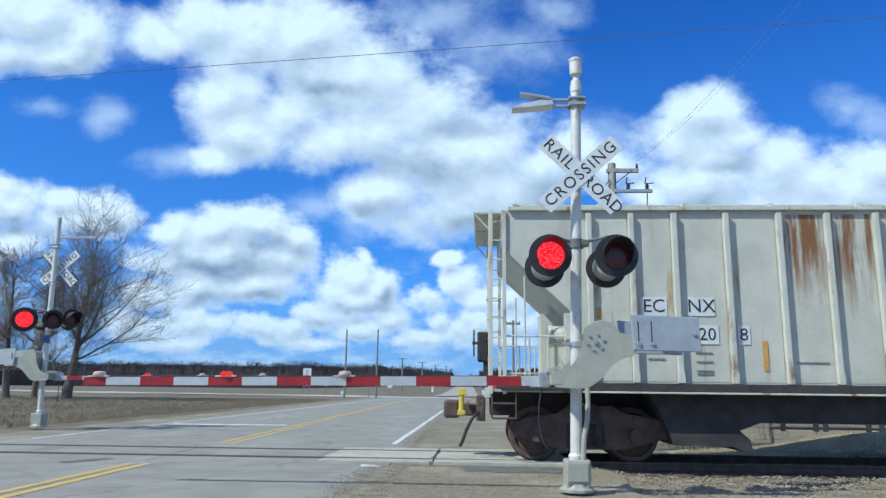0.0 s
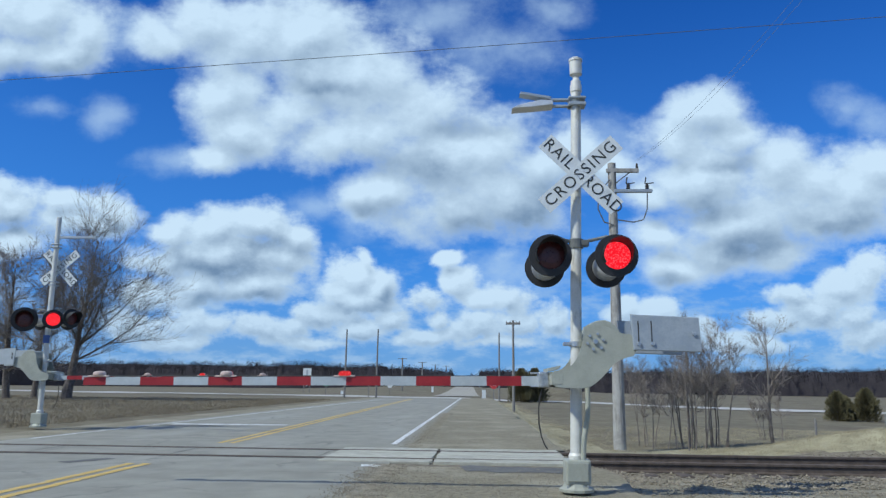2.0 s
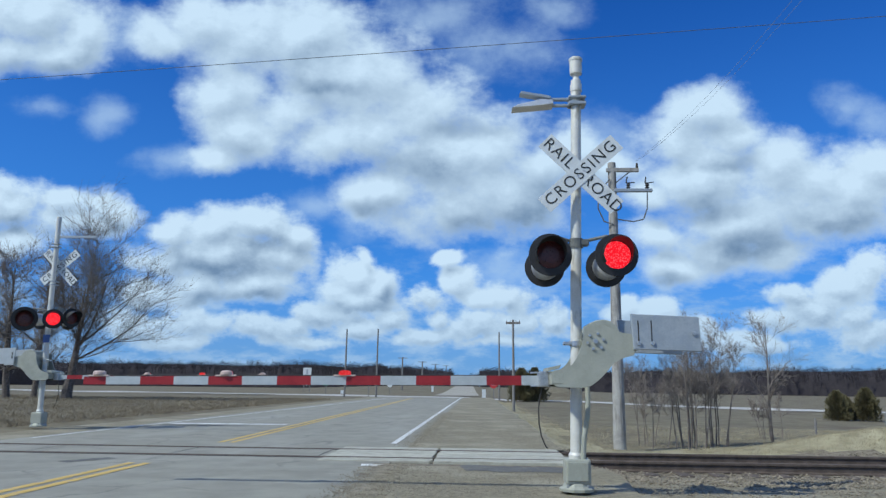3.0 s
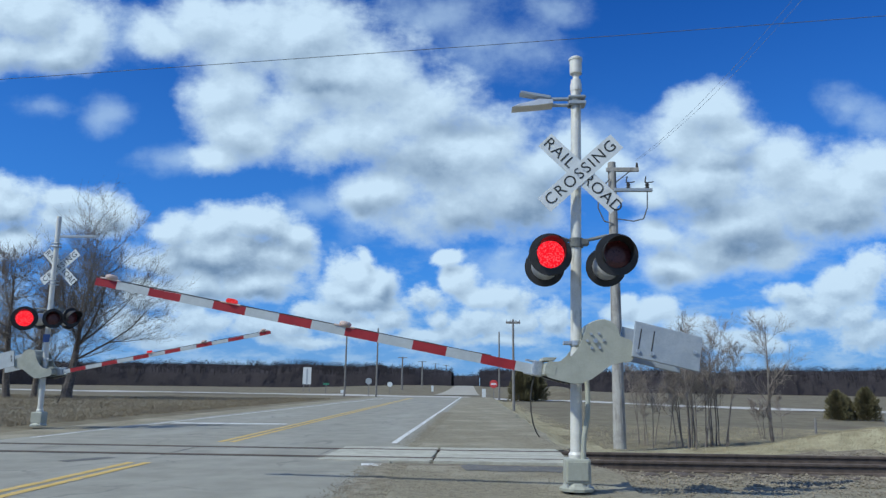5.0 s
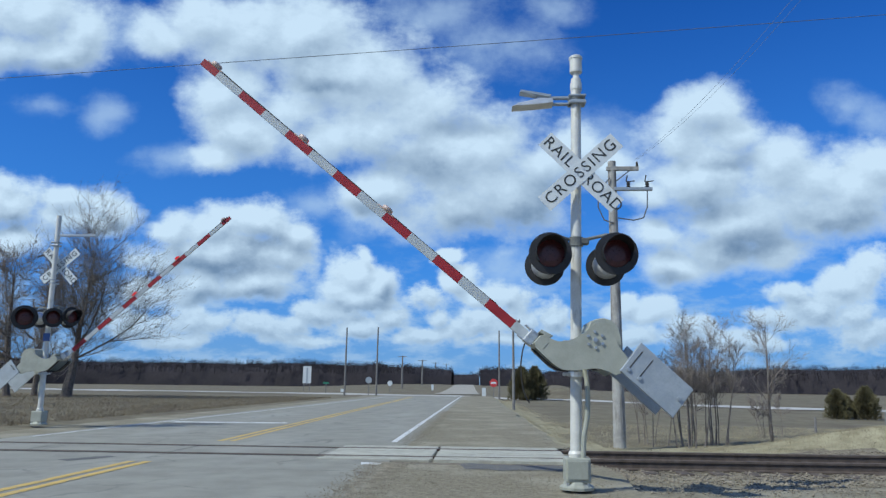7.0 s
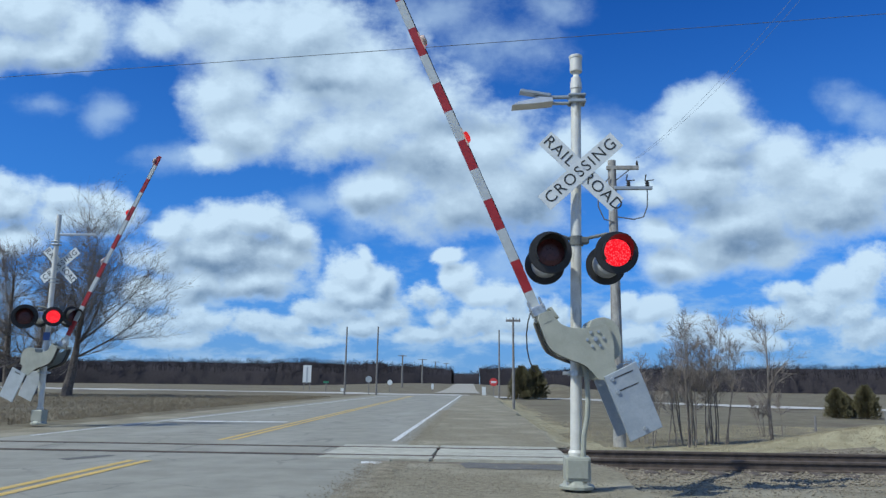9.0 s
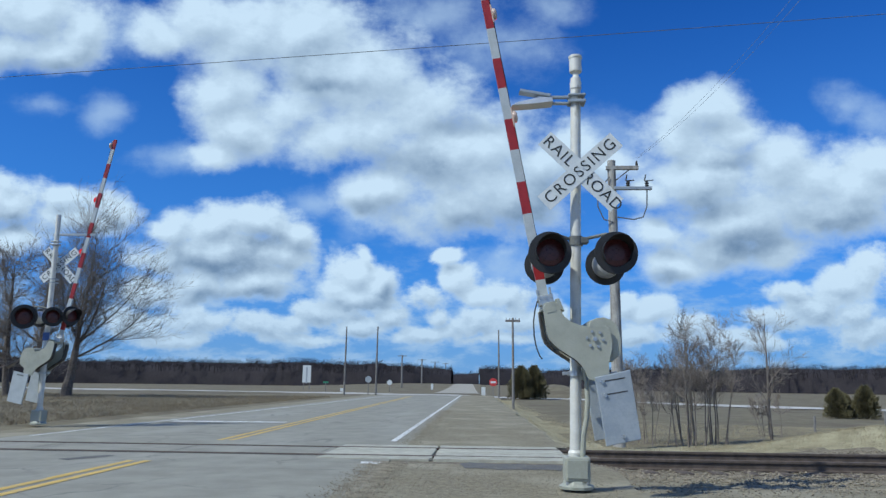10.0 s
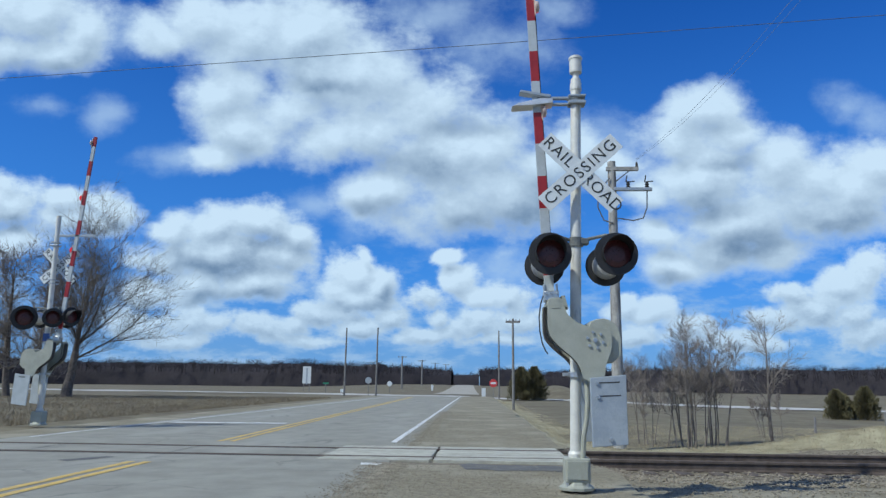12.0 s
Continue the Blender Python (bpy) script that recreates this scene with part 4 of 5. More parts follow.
def hopper_wagon():
    car = thing("hopper_wagon", "grey covered hopper wagon streaked with rust", "railway wagon", TRACK)
    L = 13.4
    outline = [(0.42, 4.11), (L - 0.42, 4.11), (L - 0.42, 3.49), (L - 1.55, 2.42), (L - 1.55, 1.28), (1.55, 1.28), (1.55, 2.42), (0.42, 3.49)]
    part("body", slab(bmesh.new(), outline, -1.50, 1.50), CAR_GREY, car, "grey steel hopper body")
    ribs = [1.86 + 0.765 * i - {1: 0.08, 2: 0.15, 3: 0.08}.get(i, 0.0) for i in range(13)]
    for side in (-1, 1):
        for s in ribs:
            bm = box(bmesh.new(), (s - 0.045, 1.503 * side, 1.30), (s + 0.045, 1.60 * side, 4.04), 0.012)
            box(bm, (s - 0.05, 1.60 * side, 1.30), (s + 0.05, 1.612 * side, 1.46), 0.003)
            part("side_rib", bm, CAR_RIB, car, "pale vertical side rib")
        for i, s in enumerate(ribs[:-1]):
            bm = box(bmesh.new(), (s + 0.06, 1.500 * side, 1.32), (ribs[i + 1] - 0.06, 1.506 * side, 4.03), 0)
            part("side_panel", bm, CAR_RUSTY if i in (4, 5, 6, 9) else CAR_STREAK, car, "rust-streaked side panel" if i in (4, 5, 6, 9) else "")
        part("side_sill", box(bmesh.new(), (0.40, 1.48 * side, 1.16), (L - 0.40, 1.60 * side, 1.29), 0.01), CAR_UNDER, car, "black side sill")
        part("sill_lip", box(bmesh.new(), (1.70, 1.56 * side, 1.13), (L - 1.70, 1.625 * side, 1.16), 0.004), CAR_RIB, car, "pale sill lip")
        part("roof_edge", box(bmesh.new(), (0.54, 1.47 * side, 4.09), (L - 0.54, 1.58 * side, 4.15), 0.008), CAR_RIB, car)
        part("running_board_rail", box(bmesh.new(), (0.60, 1.35 * side, 4.19), (L - 0.60, 1.42 * side, 4.22), 0.006), CAR_RIB, car)
        for i in range(9):
            part("roof_stanchion", box(bmesh.new(), (0.62 + 1.4 * i, 1.36 * side, 4.12), (0.70 + 1.4 * i, 1.46 * side, 4.235), 0.006), CAR_RIB, car)
    bm = slab(bmesh.new(), [(0.55, 4.10), (L - 0.55, 4.10), (L - 0.55, 4.13), (0.55, 4.13)], -1.48, 1.48)
    box(bm, (0.6, -0.6, 4.13), (L - 0.6, 0.6, 4.26), 0.03)
    part("roof", bm, CAR_GREY, car)
    # under the sill
    bm = slab(bmesh.new(), [(2.79, 1.18), (L - 2.79, 1.18), (L - 3.06, 0.58), (L - 3.14, 0.33), (L - 4.3, 0.30), (L - 4.5, 0.69), (4.50, 0.69), (4.18, 0.57), (4.34, 0.42), (4.36, 0.27), (4.24, 0.24), (4.08, 0.32), (3.14, 0.33), (3.06, 0.58)], -1.30, 1.30)
    part("hopper_bay", bm, CAR_UNDER, car, "dark hopper bays and outlets")
    part("centre_sill", box(bmesh.new(), (0.25, -0.25, 0.72), (L - 0.25, 0.25, 1.12), 0.01), CAR_UNDER, car)
    for n in (-1.42, 1.42):
        bm = rod(bmesh.new(), (4.6, n, 0.63), (8.0, n, 0.63), 0.022, sides=8)
        for s in (4.8, 5.3, 5.45, 6.1, 6.3, 7.0, 7.6):
            box(bm, (s - 0.03, n - 0.03, 0.58), (s + 0.03, n + 0.03, 0.70), 0)
        part("brake_rigging", bm, CAR_UNDER, car, "dark rods and brake rigging")
    for end in (0, 1):
        f = (lambda s: L - s + 0.15) if end else (lambda s: s - 0.15)

        def bar(bm, a, b, r, sides=8):
            rod(bm, (f(a[0]), a[1], a[2]), (f(b[0]), b[1], b[2]), r, r, sides)

        def cuboid(bm, a, b, bevel=0.006):
            x0, x1 = sorted((f(a[0]), f(b[0])))
            box(bm, (x0, a[1], a[2]), (x1, b[1], b[2]), bevel)

        bm = bmesh.new()
        cuboid(bm, (0.34, -1.5, 1.13), (1.72, 1.5, 1.16))
        cuboid(bm, (0.30, -1.52, 1.04), (0.40, 1.52, 1.20))
        part("end_platform", bm, CAR_RIB, car, "grey end platform")
        bm = bmesh.new()
        cuboid(bm, (1.30, -0.3, 1.16), (1.75, 0.3, 2.5))
        part("bolster_post", bm, CAR_GREY, car)
        for n in (-1.46, 1.30):
            bm = bmesh.new()
            cuboid(bm, (1.60, n, 1.16), (1.75, n + 0.16, 2.40))
            part("corner_post", bm, CAR_GREY, car)
        for side in (-1, 1):
            ladder = bmesh.new()
            for s in (0.40, 0.62):
                cuboid(ladder, (s - 0.03, 1.53 * side - 0.02, 1.10), (s + 0.03, 1.53 * side + 0.02, 4.10), 0.003)
            for k in range(9):
                bar(ladder, (0.40, 1.54 * side, 1.35 + 0.32 * k), (0.62, 1.54 * side, 1.35 + 0.32 * k), 0.012, 6)
            part("ladder", ladder, CAR_RIB, car, "pale grey ladder")
            ladder = bmesh.new()
            for n in (1.50, 1.08):
                bar(ladder, (0.38, n * side, 1.16), (0.38, n * side, 4.05), 0.02, 6)
            for k in range(9):
                bar(ladder, (0.36, 1.50 * side, 1.35 + 0.32 * k), (0.36, 1.08 * side, 1.35 + 0.32 * k), 0.012, 6)
            part("end_ladder", ladder, CAR_RIB, car, "pale grey end ladder")
            rails = bmesh.new()
            for z in (2.02, 1.42):
                bar(rails, (0.62, 1.50 * side, z), (1.62, 1.50 * side, z), 0.016, 6)
            for s in (0.95, 1.02, 1.32):
                bar(rails, (s, 1.50 * side, 1.16), (s, 1.50 * side, 2.02 if s > 1 else 3.0), 0.016, 6)
            bar(rails, (0.70, 1.48 * side, 1.30), (1.0, 1.48 * side, 1.24), 0.014, 6)
            part("handrail", rails, CAR_RIB, car, "pale safety handrail")
            step = bmesh.new()
            for s in (0.42, 0.80):
                bar(step, (s, 1.52 * side, 0.72), (s, 1.52 * side, 1.14), 0.016, 6)
            for z in (0.72, 0.95):
                bar(step, (0.42, 1.52 * side, z), (0.80, 1.52 * side, z), 0.016, 6)
            part("stirrup_step", step, BROWN_STEEL, car, "grimy stirrup step")
        bm = bmesh.new()
        for n in (-1.40, 0.0, 1.40):
            bar(bm, (0.14, n, 4.08), (0.60, n, 4.08), 0.018, 6)
            bar(bm, (0.14, n, 4.06), (0.42, n, 3.75), 0.014, 6)
        cuboid(bm, (0.12, -1.42, 4.08), (0.58, 1.42, 4.11), 0.004)
        part("end_walkway", bm, CAR_RIB, car, "roof-end walkway bracket")
        bm = bmesh.new()
        bar(bm, (1.42, -1.02, 2.05), (1.80, -1.02, 2.05), 0.17, 20)
        bar(bm, (1.36, -1.02, 2.05), (1.42, -1.02, 2.05), 0.19, 20)
        part("brake_cylinder", bm, CAR_RIB, car, "round grey brake cylinder")
        bm = turned(bmesh.new(), [(0.22, 0.012), (0.235, 0.0), (0.22, -0.012), (0.205, 0.0), (0.22, 0.012)], None, 24)
        for k in range(4):
            rod(bm, (0, 0, 0), (0.22 * math.cos(k * math.pi / 2), 0.22 * math.sin(k * math.pi / 2), 0), 0.01, sides=6)
        rod(bm, (0, 0, -0.18), (0, 0, 0.03), 0.025, sides=8)
        part("brake_wheel", bm, DARK_STEEL, car, "dark brake hand wheel", pose(f(0.12), -0.85, 1.94, 0, -90 if not end else 90, 0))
        bm = bmesh.new()
        cuboid(bm, (0.18, -1.05, 1.62), (0.36, -0.70, 2.12), 0.03)
        cuboid(bm, (0.28, -1.0, 1.16), (0.36, -0.75, 1.62), 0.01)
        part("brake_gear_box", bm, DARK_STEEL, car)
        bm = bmesh.new()
        cuboid(bm, (-0.18, -0.12, 0.70), (0.30, 0.12, 0.92), 0.03)
        cuboid(bm, (-0.42, -0.19, 0.66), (-0.14, 0.17, 0.97), 0.05)
        cuboid(bm, (0.16, -0.35, 0.62), (0.32, 0.35, 1.06), 0.02)
        part("coupler", bm, BROWN_STEEL, car, "brown knuckle coupler")
        bm = bmesh.new()
        pts = [(0.0, -0.25, 0.95), (0.05, -0.7, 0.92), (0.20, -1.2, 0.92), (0.28, -1.45, 1.0)]
        for a, b in zip(pts, pts[1:]):
            bar(bm, a, b, 0.016, 6)
        bar(bm, (0.28, -1.45, 1.0), (0.24, -1.50, 0.80), 0.016, 6)
        part("uncoupling_lever", bm, BROWN_STEEL, car)
        bm = bmesh.new()
        bar(bm, (-0.10, -0.30, 0.78), (-0.10, -0.30, 1.12), 0.05, 10)
        cuboid(bm, (-0.16, -0.36, 1.06), (-0.02, -0.24, 1.18), 0.01)
        cuboid(bm, (-0.17, -0.36, 0.72), (-0.03, -0.24, 0.80), 0.01)
        part("end_of_train_marker", bm, HAND_YELLOW, car, "yellow end marker on the coupler")
        bm = bmesh.new()
        pts = [(0.22, -0.45, 0.80), (0.08, -0.46, 0.66), (-0.02, -0.47, 0.45), (-0.07, -0.47, 0.30), (-0.12, -0.45, 0.20)]
        for a, b in zip(pts, pts[1:]):
            bar(bm, a, b, 0.028, 8)
        part("air_hose", bm, DARK_STEEL, car, "hanging black air hose")
        # truck
        for side in (-1, 1):
            q = [(0.65, 0.62), (0.85, 0.72), (1.35, 0.78), (1.55, 0.92), (2.25, 0.92), (2.45, 0.78), (2.95, 0.72), (3.15, 0.62), (3.15, 0.40), (2.85, 0.36), (2.45, 0.22), (1.35, 0.22), (0.95, 0.36), (0.65, 0.40)]
            if end:
                q = [(L - s - 0.2, z) for s, z in q][::-1]
            part("truck_frame", slab(bmesh.new(), q, 0.93 * side - 0.08, 0.93 * side + 0.08, 0.015), BROWN_STEEL, car, "brown cast truck side frame")
            for s in (1.73, 1.95, 2.17):
                part("truck_spring", rod(bmesh.new(), (f(s), 1.02 * side, 0.28), (f(s), 1.02 * side, 0.62), 0.085, sides=12), CAR_UNDER, car)
            for s in (1.15, 2.75):
                part("bearing_cap", rod(bmesh.new(), (f(s), 0.95 * side, 0.45), (f(s), 1.12 * side, 0.45), 0.11, sides=14), BROWN_STEEL, car)
        bm = bmesh.new()
        cuboid(bm, (1.75, -1.1, 0.62), (2.15, 1.1, 0.95), 0.03)
        part("truck_bolster", bm, CAR_UNDER, car)
    sets = [wheelset(car, s) for s in (1.0, 2.6, L - 2.6, L - 1.0)]
    # markings on the near side
    def plate(s0, s1, z0, z1, m, name="decal", y=-1.515):
        return part(name, box(bmesh.new(), (s0, y - 0.004, z0), (s1, y, z1), 0), m, car)
    for s0, s1, z, text in ((2.66, 3.08, 2.51, "EC"), (3.41, 3.83, 2.51, "NX")):
        p = plate(s0, s1, z - 0.15, z + 0.15, SIGN_WHITE, "marking_plate")
        words(text, 0.30, SIGN_BLACK, p, pose((s0 + s1) / 2, -1.522, z, 90, 0, 0))
    for s0, s1, text in ((2.70, 3.06, "16"), (3.38, 3.87, "520"), (4.17, 4.36, "8")):
        p = plate(s0, s1, 1.91, 2.21, SIGN_WHITE, "marking_plate")
        words(text, 0.28, SIGN_BLACK, p, pose((s0 + s1) / 2, -1.522, 2.06, 90, 0, 0))
    for s, z in ((2.75, 1.66), (3.50, 1.76), (3.50, 1.62), (3.50, 1.48), (3.50, 1.43), (5.05, 1.62), (5.3, 1.62)):
        plate(s, s + 0.26, z, z + 0.022, CAR_MARK, "stencil_bar")
    plate(4.54, 4.62, 1.50, 1.97, ORANGE)
    plate(1.95, 2.03, 2.30, 2.48, ORANGE, y=-1.507)
    return car, sets


CAR_RIB = surface("hopper_trim", (0.48, 0.485, 0.41), (0.58, 0.585, 0.51), 2.5, 0.6, 0, 0.1, 40, (0.24, 0.14, 0.07), 3.0, (0.55, 0.70), (1, 1, 0.3))
CAR_STREAK = surface("hopper_panel", (0.46, 0.465, 0.39), (0.57, 0.57, 0.49), 1.6, 0.6, 0, 0.1, 40, (0.34, 0.25, 0.12), 2.4, (0.58, 0.72), (2.0, 1, 0.25))
CAR_MARK = surface("stencil_grey", (0.13, 0.14, 0.15), (0.19, 0.20, 0.21), 9, 0.7, 0, 0, 60)
wagon, wheelsets = hopper_wagon()

# ---- poles and wires ----


def sag(a, b, drop, n=14):
    a, b = Vector(a), Vector(b)
    return [a.lerp(b, i / n) - Vector((0, 0, drop * 4 * (i / n) * (1 - i / n))) for i in range(n + 1)]


def strand(name, a, b, drop, r, label):
    bm = bmesh.new()
    pts = sag(a, b, drop)
    rings = [[bm.verts.new(p + Vector((0, r * math.cos(k * 1.5708), r * math.sin(k * 1.5708)))) for k in range(4)] for p in pts]
    for u, v in zip(rings, rings[1:]):
        for k in range(4):
            bm.faces.new((u[k], u[(k + 1) % 4], v[(k + 1) % 4], v[k]))
    return solo(name, bm, WIRE, label, "wire")


def near_pole():
    pole = thing("utility_pole", "weathered grey wooden utility pole with insulators", "utility pole", pose(3.36, 17.5, -0.2), "utility poles")
    part("shaft", rod(bmesh.new(), (0, 0, 0), (0.03, 0, 6.95), 0.15, 0.10, 16), POLE_WOOD, pole)
    part("crossarm", box(bmesh.new(), (-0.12, -0.10, 6.70), (0.68, -0.02, 6.80), 0.01), POLE_WOOD, pole, "upper wooden crossarm")
    part("brace", rod(bmesh.new(), (0.10, -0.06, 6.42), (0.45, -0.06, 6.70), 0.014, sides=6), WIRE, pole)
    part("equipment_arm", box(bmesh.new(), (0.05, -0.16, 6.17), (0.98, -0.06, 6.25), 0.01), GALVANISED, pole, "lower metal arm")
    for x in (0.40, 0.86):
        bm = turned(bmesh.new(), [(0.03, 6.25), (0.055, 6.28), (0.03, 6.31), (0.055, 6.34), (0.03, 6.37), (0.05, 6.40), (0.0001, 6.42)], Matrix.Translation((x, -0.11, 0)), 12)
        rod(bm, (x - 0.05, -0.11, 6.40), (x - 0.02, -0.11, 6.56), 0.016, sides=6)
        rod(bm, (x, -0.11, 6.40), (x + 0.16, -0.11, 6.42), 0.014, sides=6)
        part("cutout", bm, DARK_STEEL, pole, "dark insulated cutout")
    part("pin_insulator", rod(bmesh.new(), (0.64, -0.06, 6.80), (0.64, -0.06, 6.93), 0.035, 0.02, 10), DARK_STEEL, pole)
    pts = [(0.86, -0.11, 6.17), (0.84, -0.11, 5.75), (0.74, -0.11, 5.48), (0.5, -0.11, 5.42), (0.12, -0.1, 5.48)]
    part("drop_lead", pipe(bmesh.new(), pts, 0.016, 6), WIRE, pole, "looped black lead")
    pts = [(-0.05, -0.12, 6.5), (-0.34, -0.12, 6.15), (-0.36, -0.12, 5.75), (-0.22, -0.12, 5.42), (0.0, -0.12, 5.35)]
    part("drop_lead", pipe(bmesh.new(), pts, 0.016, 6), WIRE, pole, "looped black lead")
    for z in (2.6, 4.3):
        part("pole_tag", box(bmesh.new(), (-0.04, -0.16, z), (0.04, -0.13, z + 0.16), 0.002), SIGN_WHITE, pole)


def far_pole(x, y, z0, top, r, arm, lean=0.0):
    pole = thing("utility_pole", "thin dark wooden utility pole beside the road", "utility pole", pose(x, y, z0), "utility poles")
    part("shaft", rod(bmesh.new(), (0, 0, 0), (lean, 0, top - z0), r, r * 0.7, 10), FAR_POLE, pole)
    if arm:
        part("crossarm", box(bmesh.new(), (lean - arm, -0.05, top - z0 - 0.25), (lean + arm, 0.05, top - z0 - 0.12), 0.005), FAR_POLE, pole)
        for k in (-0.9, -0.4, 0.4, 0.9):
            part("insulator", rod(bmesh.new(), (lean + k * arm, 0, top - z0 - 0.12), (lean + k * arm, 0, top - z0 - 0.03), 0.02, sides=6), FAR_POLE, pole)


near_pole()
for row in ((-13.0, 72, -0.1, 6.75, 0.10, 0, 0.05), (-10.4, 76, -0.1, 7.1, 0.105, 0, 0.05), (2.35, 74, -0.1, 6.7, 0.10, 0, 0), (2.15, 42, -0.25, 5.04, 0.085, 0.42, 0),
            (-15.2, 150, 0.2, 7.0, 0.2, 0.9, 0), (-15.5, 210, 0.4, 8.2, 0.25, 1.2, 0), (-15.6, 280, 0.9, 9.6, 0.3, 1.5, 0), (-13.5, 330, 1.0, 10.5, 0.3, 1.5, 0)):
    far_pole(*row)
strand("overhead_wire", (-24, 15, 7.20), (24, 15, 10.38), 0.09, 0.0075, "thin dark overhead wire across the sky")
strand("service_wire", (3.95, 17.44, 6.78), (4.6, 8.0, 6.8), 0.25, 0.0035, "thin faint service wire from the pole")
strand("service_wire", (4.0, 17.44, 6.78), (4.75, 8.0, 6.8), 0.25, 0.0035, "thin faint service wire from the pole")

# ---- trees and brush ----


class Prisms:
    """Collects thin tapered three-sided prisms into one mesh."""

    def __init__(self):
        self.verts, self.faces = [], []

    def stick(self, a, b, r0, r1, sides=3):
        along = b - a
        if along.length < 1e-5:
            return
        u = along.orthogonal().normalized()
        v = along.cross(u).normalized()
        k = len(self.verts)
        for p, r in ((a, r0), (b, r1)):
            for i in range(sides):
                t = 2 * math.pi * i / sides
                self.verts.append(p + (u * math.cos(t) + v * math.sin(t)) * r)
        for i in range(sides):
            j = (i + 1) % sides
            self.faces.append((k + i, k + j, k + sides + j, k + sides + i))

    def mesh(self, name, material):
        me = bpy.data.meshes.new(name)
        me.from_pydata([tuple(v) for v in self.verts], [], self.faces)
        me.materials.append(material)
        return me


def limb(rng, wood, twigs, a, way, length, r, level, sway, thin, fork):
    """One limb in bent stretches, with side limbs; the last two levels go to the twigs."""
    p, d = a.copy(), way.normalized()
    pieces = 4 if level > 1 else 3
    for i in range(pieces):
        q = p + d * (length / pieces)
        ra, rb = r * (1 - 0.75 * i / pieces), r * (1 - 0.75 * (i + 1) / pieces)
        (wood if level > 2 else twigs).stick(p, q, ra, rb, 6 if level > 3 else 3)
        if level > 0 and (i > 0 or level < 4):
            for _ in range(fork if level > 1 else fork + 2):
                turn = Vector((rng.gauss(0, 1), rng.gauss(0, 1), rng.gauss(0.25, 0.7))).normalized()
                limb(rng, wood, twigs, p.lerp(q, rng.random()), d * rng.uniform(0.55, 0.95) + turn * rng.uniform(0.5, 0.95),
                     length * rng.uniform(0.42, 0.68), max(thin, rb * 0.55), level - 1, sway, thin, fork)
        p = q
        d = (d + Vector((rng.gauss(0, sway), rng.gauss(0, sway), rng.gauss(0.08, sway * 0.6)))).normalized()


def bare_tree(name, label, at, height, r, seed, levels=4, thin=0.012, fork=2, stems=1, splay=0.15, sway=0.16, bark=None, twig=None, group="bare trees", reach=0.62, clear=0.22, tilt=0.0, rise=(0.3, 1.2)):
    rng = random.Random(seed)
    tree = thing(name, label, "tree" if stems == 1 else "shrub", at, group)
    for k in range(stems):
        wood, twigs = Prisms(), Prisms()
        a = rng.uniform(0, 6.283)
        base = Vector((math.cos(a), math.sin(a), 0)) * (0 if stems == 1 else rng.uniform(0.05, 0.6))
        lean = Vector((math.cos(a) * splay * rng.random(), math.sin(a) * splay * rng.random(), 1)) + Vector((tilt * 0.12, 0, 0))
        h = height * (1 if stems == 1 else rng.uniform(0.6, 1.0))
        p, d, n = base, lean.normalized(), 7
        for i in range(n):
            q = p + d * (h / n)
            ra, rb = r * (1 - 0.9 * i / n), r * (1 - 0.9 * (i + 1) / n)
            wood.stick(p, q, ra, rb, 8)
            if (i + 0.5) / n > clear:
                for _ in range(fork):
                    turn = rng.uniform(0, 6.283)
                    out = Vector((math.cos(turn) + tilt, math.sin(turn), rng.uniform(*rise)))
                    limb(rng, wood, twigs, p.lerp(q, rng.random()), out, h * reach * rng.uniform(0.45, 0.8) * (1.1 - 0.55 * i / n), max(thin, rb * 0.6), levels - 1, sway, thin, fork)
            p = q
            d = (d + Vector((rng.gauss(0, sway * 0.35), rng.gauss(0, sway * 0.35), 0.1))).normalized()
        for nm, heap, m in (("trunk" if stems == 1 else "stem", wood, bark or BARK), ("crown", twigs, twig or TWIG)):
            ob = new(nm, heap.mesh(nm, m))
            ob.parent = tree
    return tree


def on_ground(x, y, turn=0.0):
    return pose(x, y, lay(x, y) - 0.03, 0, 0, turn)


def spreading_tree(label, at, height, r, seed, limbs=8, tilt=0.36, thin=0.009):
    """A short trunk that parts into arching limbs with a domed crown of fine twigs."""
    rng = random.Random(seed)
    tree = thing("bare_tree", label, "tree", at, "bare trees")
    wood, twigs = Prisms(), Prisms()
    p, d = Vector((0, 0, 0)), Vector((0.10, 0, 1)).normalized()
    knots = []
    for i in range(6):
        q = p + d * (height * 0.42 / 6)
        wood.stick(p, q, r * (1.15 - 0.13 * i), r * (1.15 - 0.13 * (i + 1)), 10)
        knots.append((p, q, r * (1.1 - 0.13 * i)))
        p, d = q, (d + Vector((rng.gauss(0.02, 0.05), rng.gauss(0, 0.05), 0.1))).normalized()
    for k in range(limbs):
        f = k / (limbs - 1)
        a, b, rad = knots[3 + int(f * 2.6)]
        turn = 2.4 * k + rng.uniform(-0.3, 0.3)
        up = 0.62 + 1.5 * f ** 1.3
        out = Vector((math.cos(turn) + tilt, math.sin(turn), up))
        limb(rng, wood, twigs, a.lerp(b, rng.random()), out, height * rng.uniform(0.42, 0.54), rad * 0.42, 3, 0.13, thin, 2)
    limb(rng, wood, twigs, p, Vector((0.12, 0.05, 1)), height * 0.54, r * 0.36, 3, 0.08, thin, 2)
    for nm, heap, m in (("trunk", wood, BARK), ("crown", twigs, BRUSH_BARK)):
        ob = new(nm, heap.mesh(nm, m))
        ob.parent = tree
    return tree


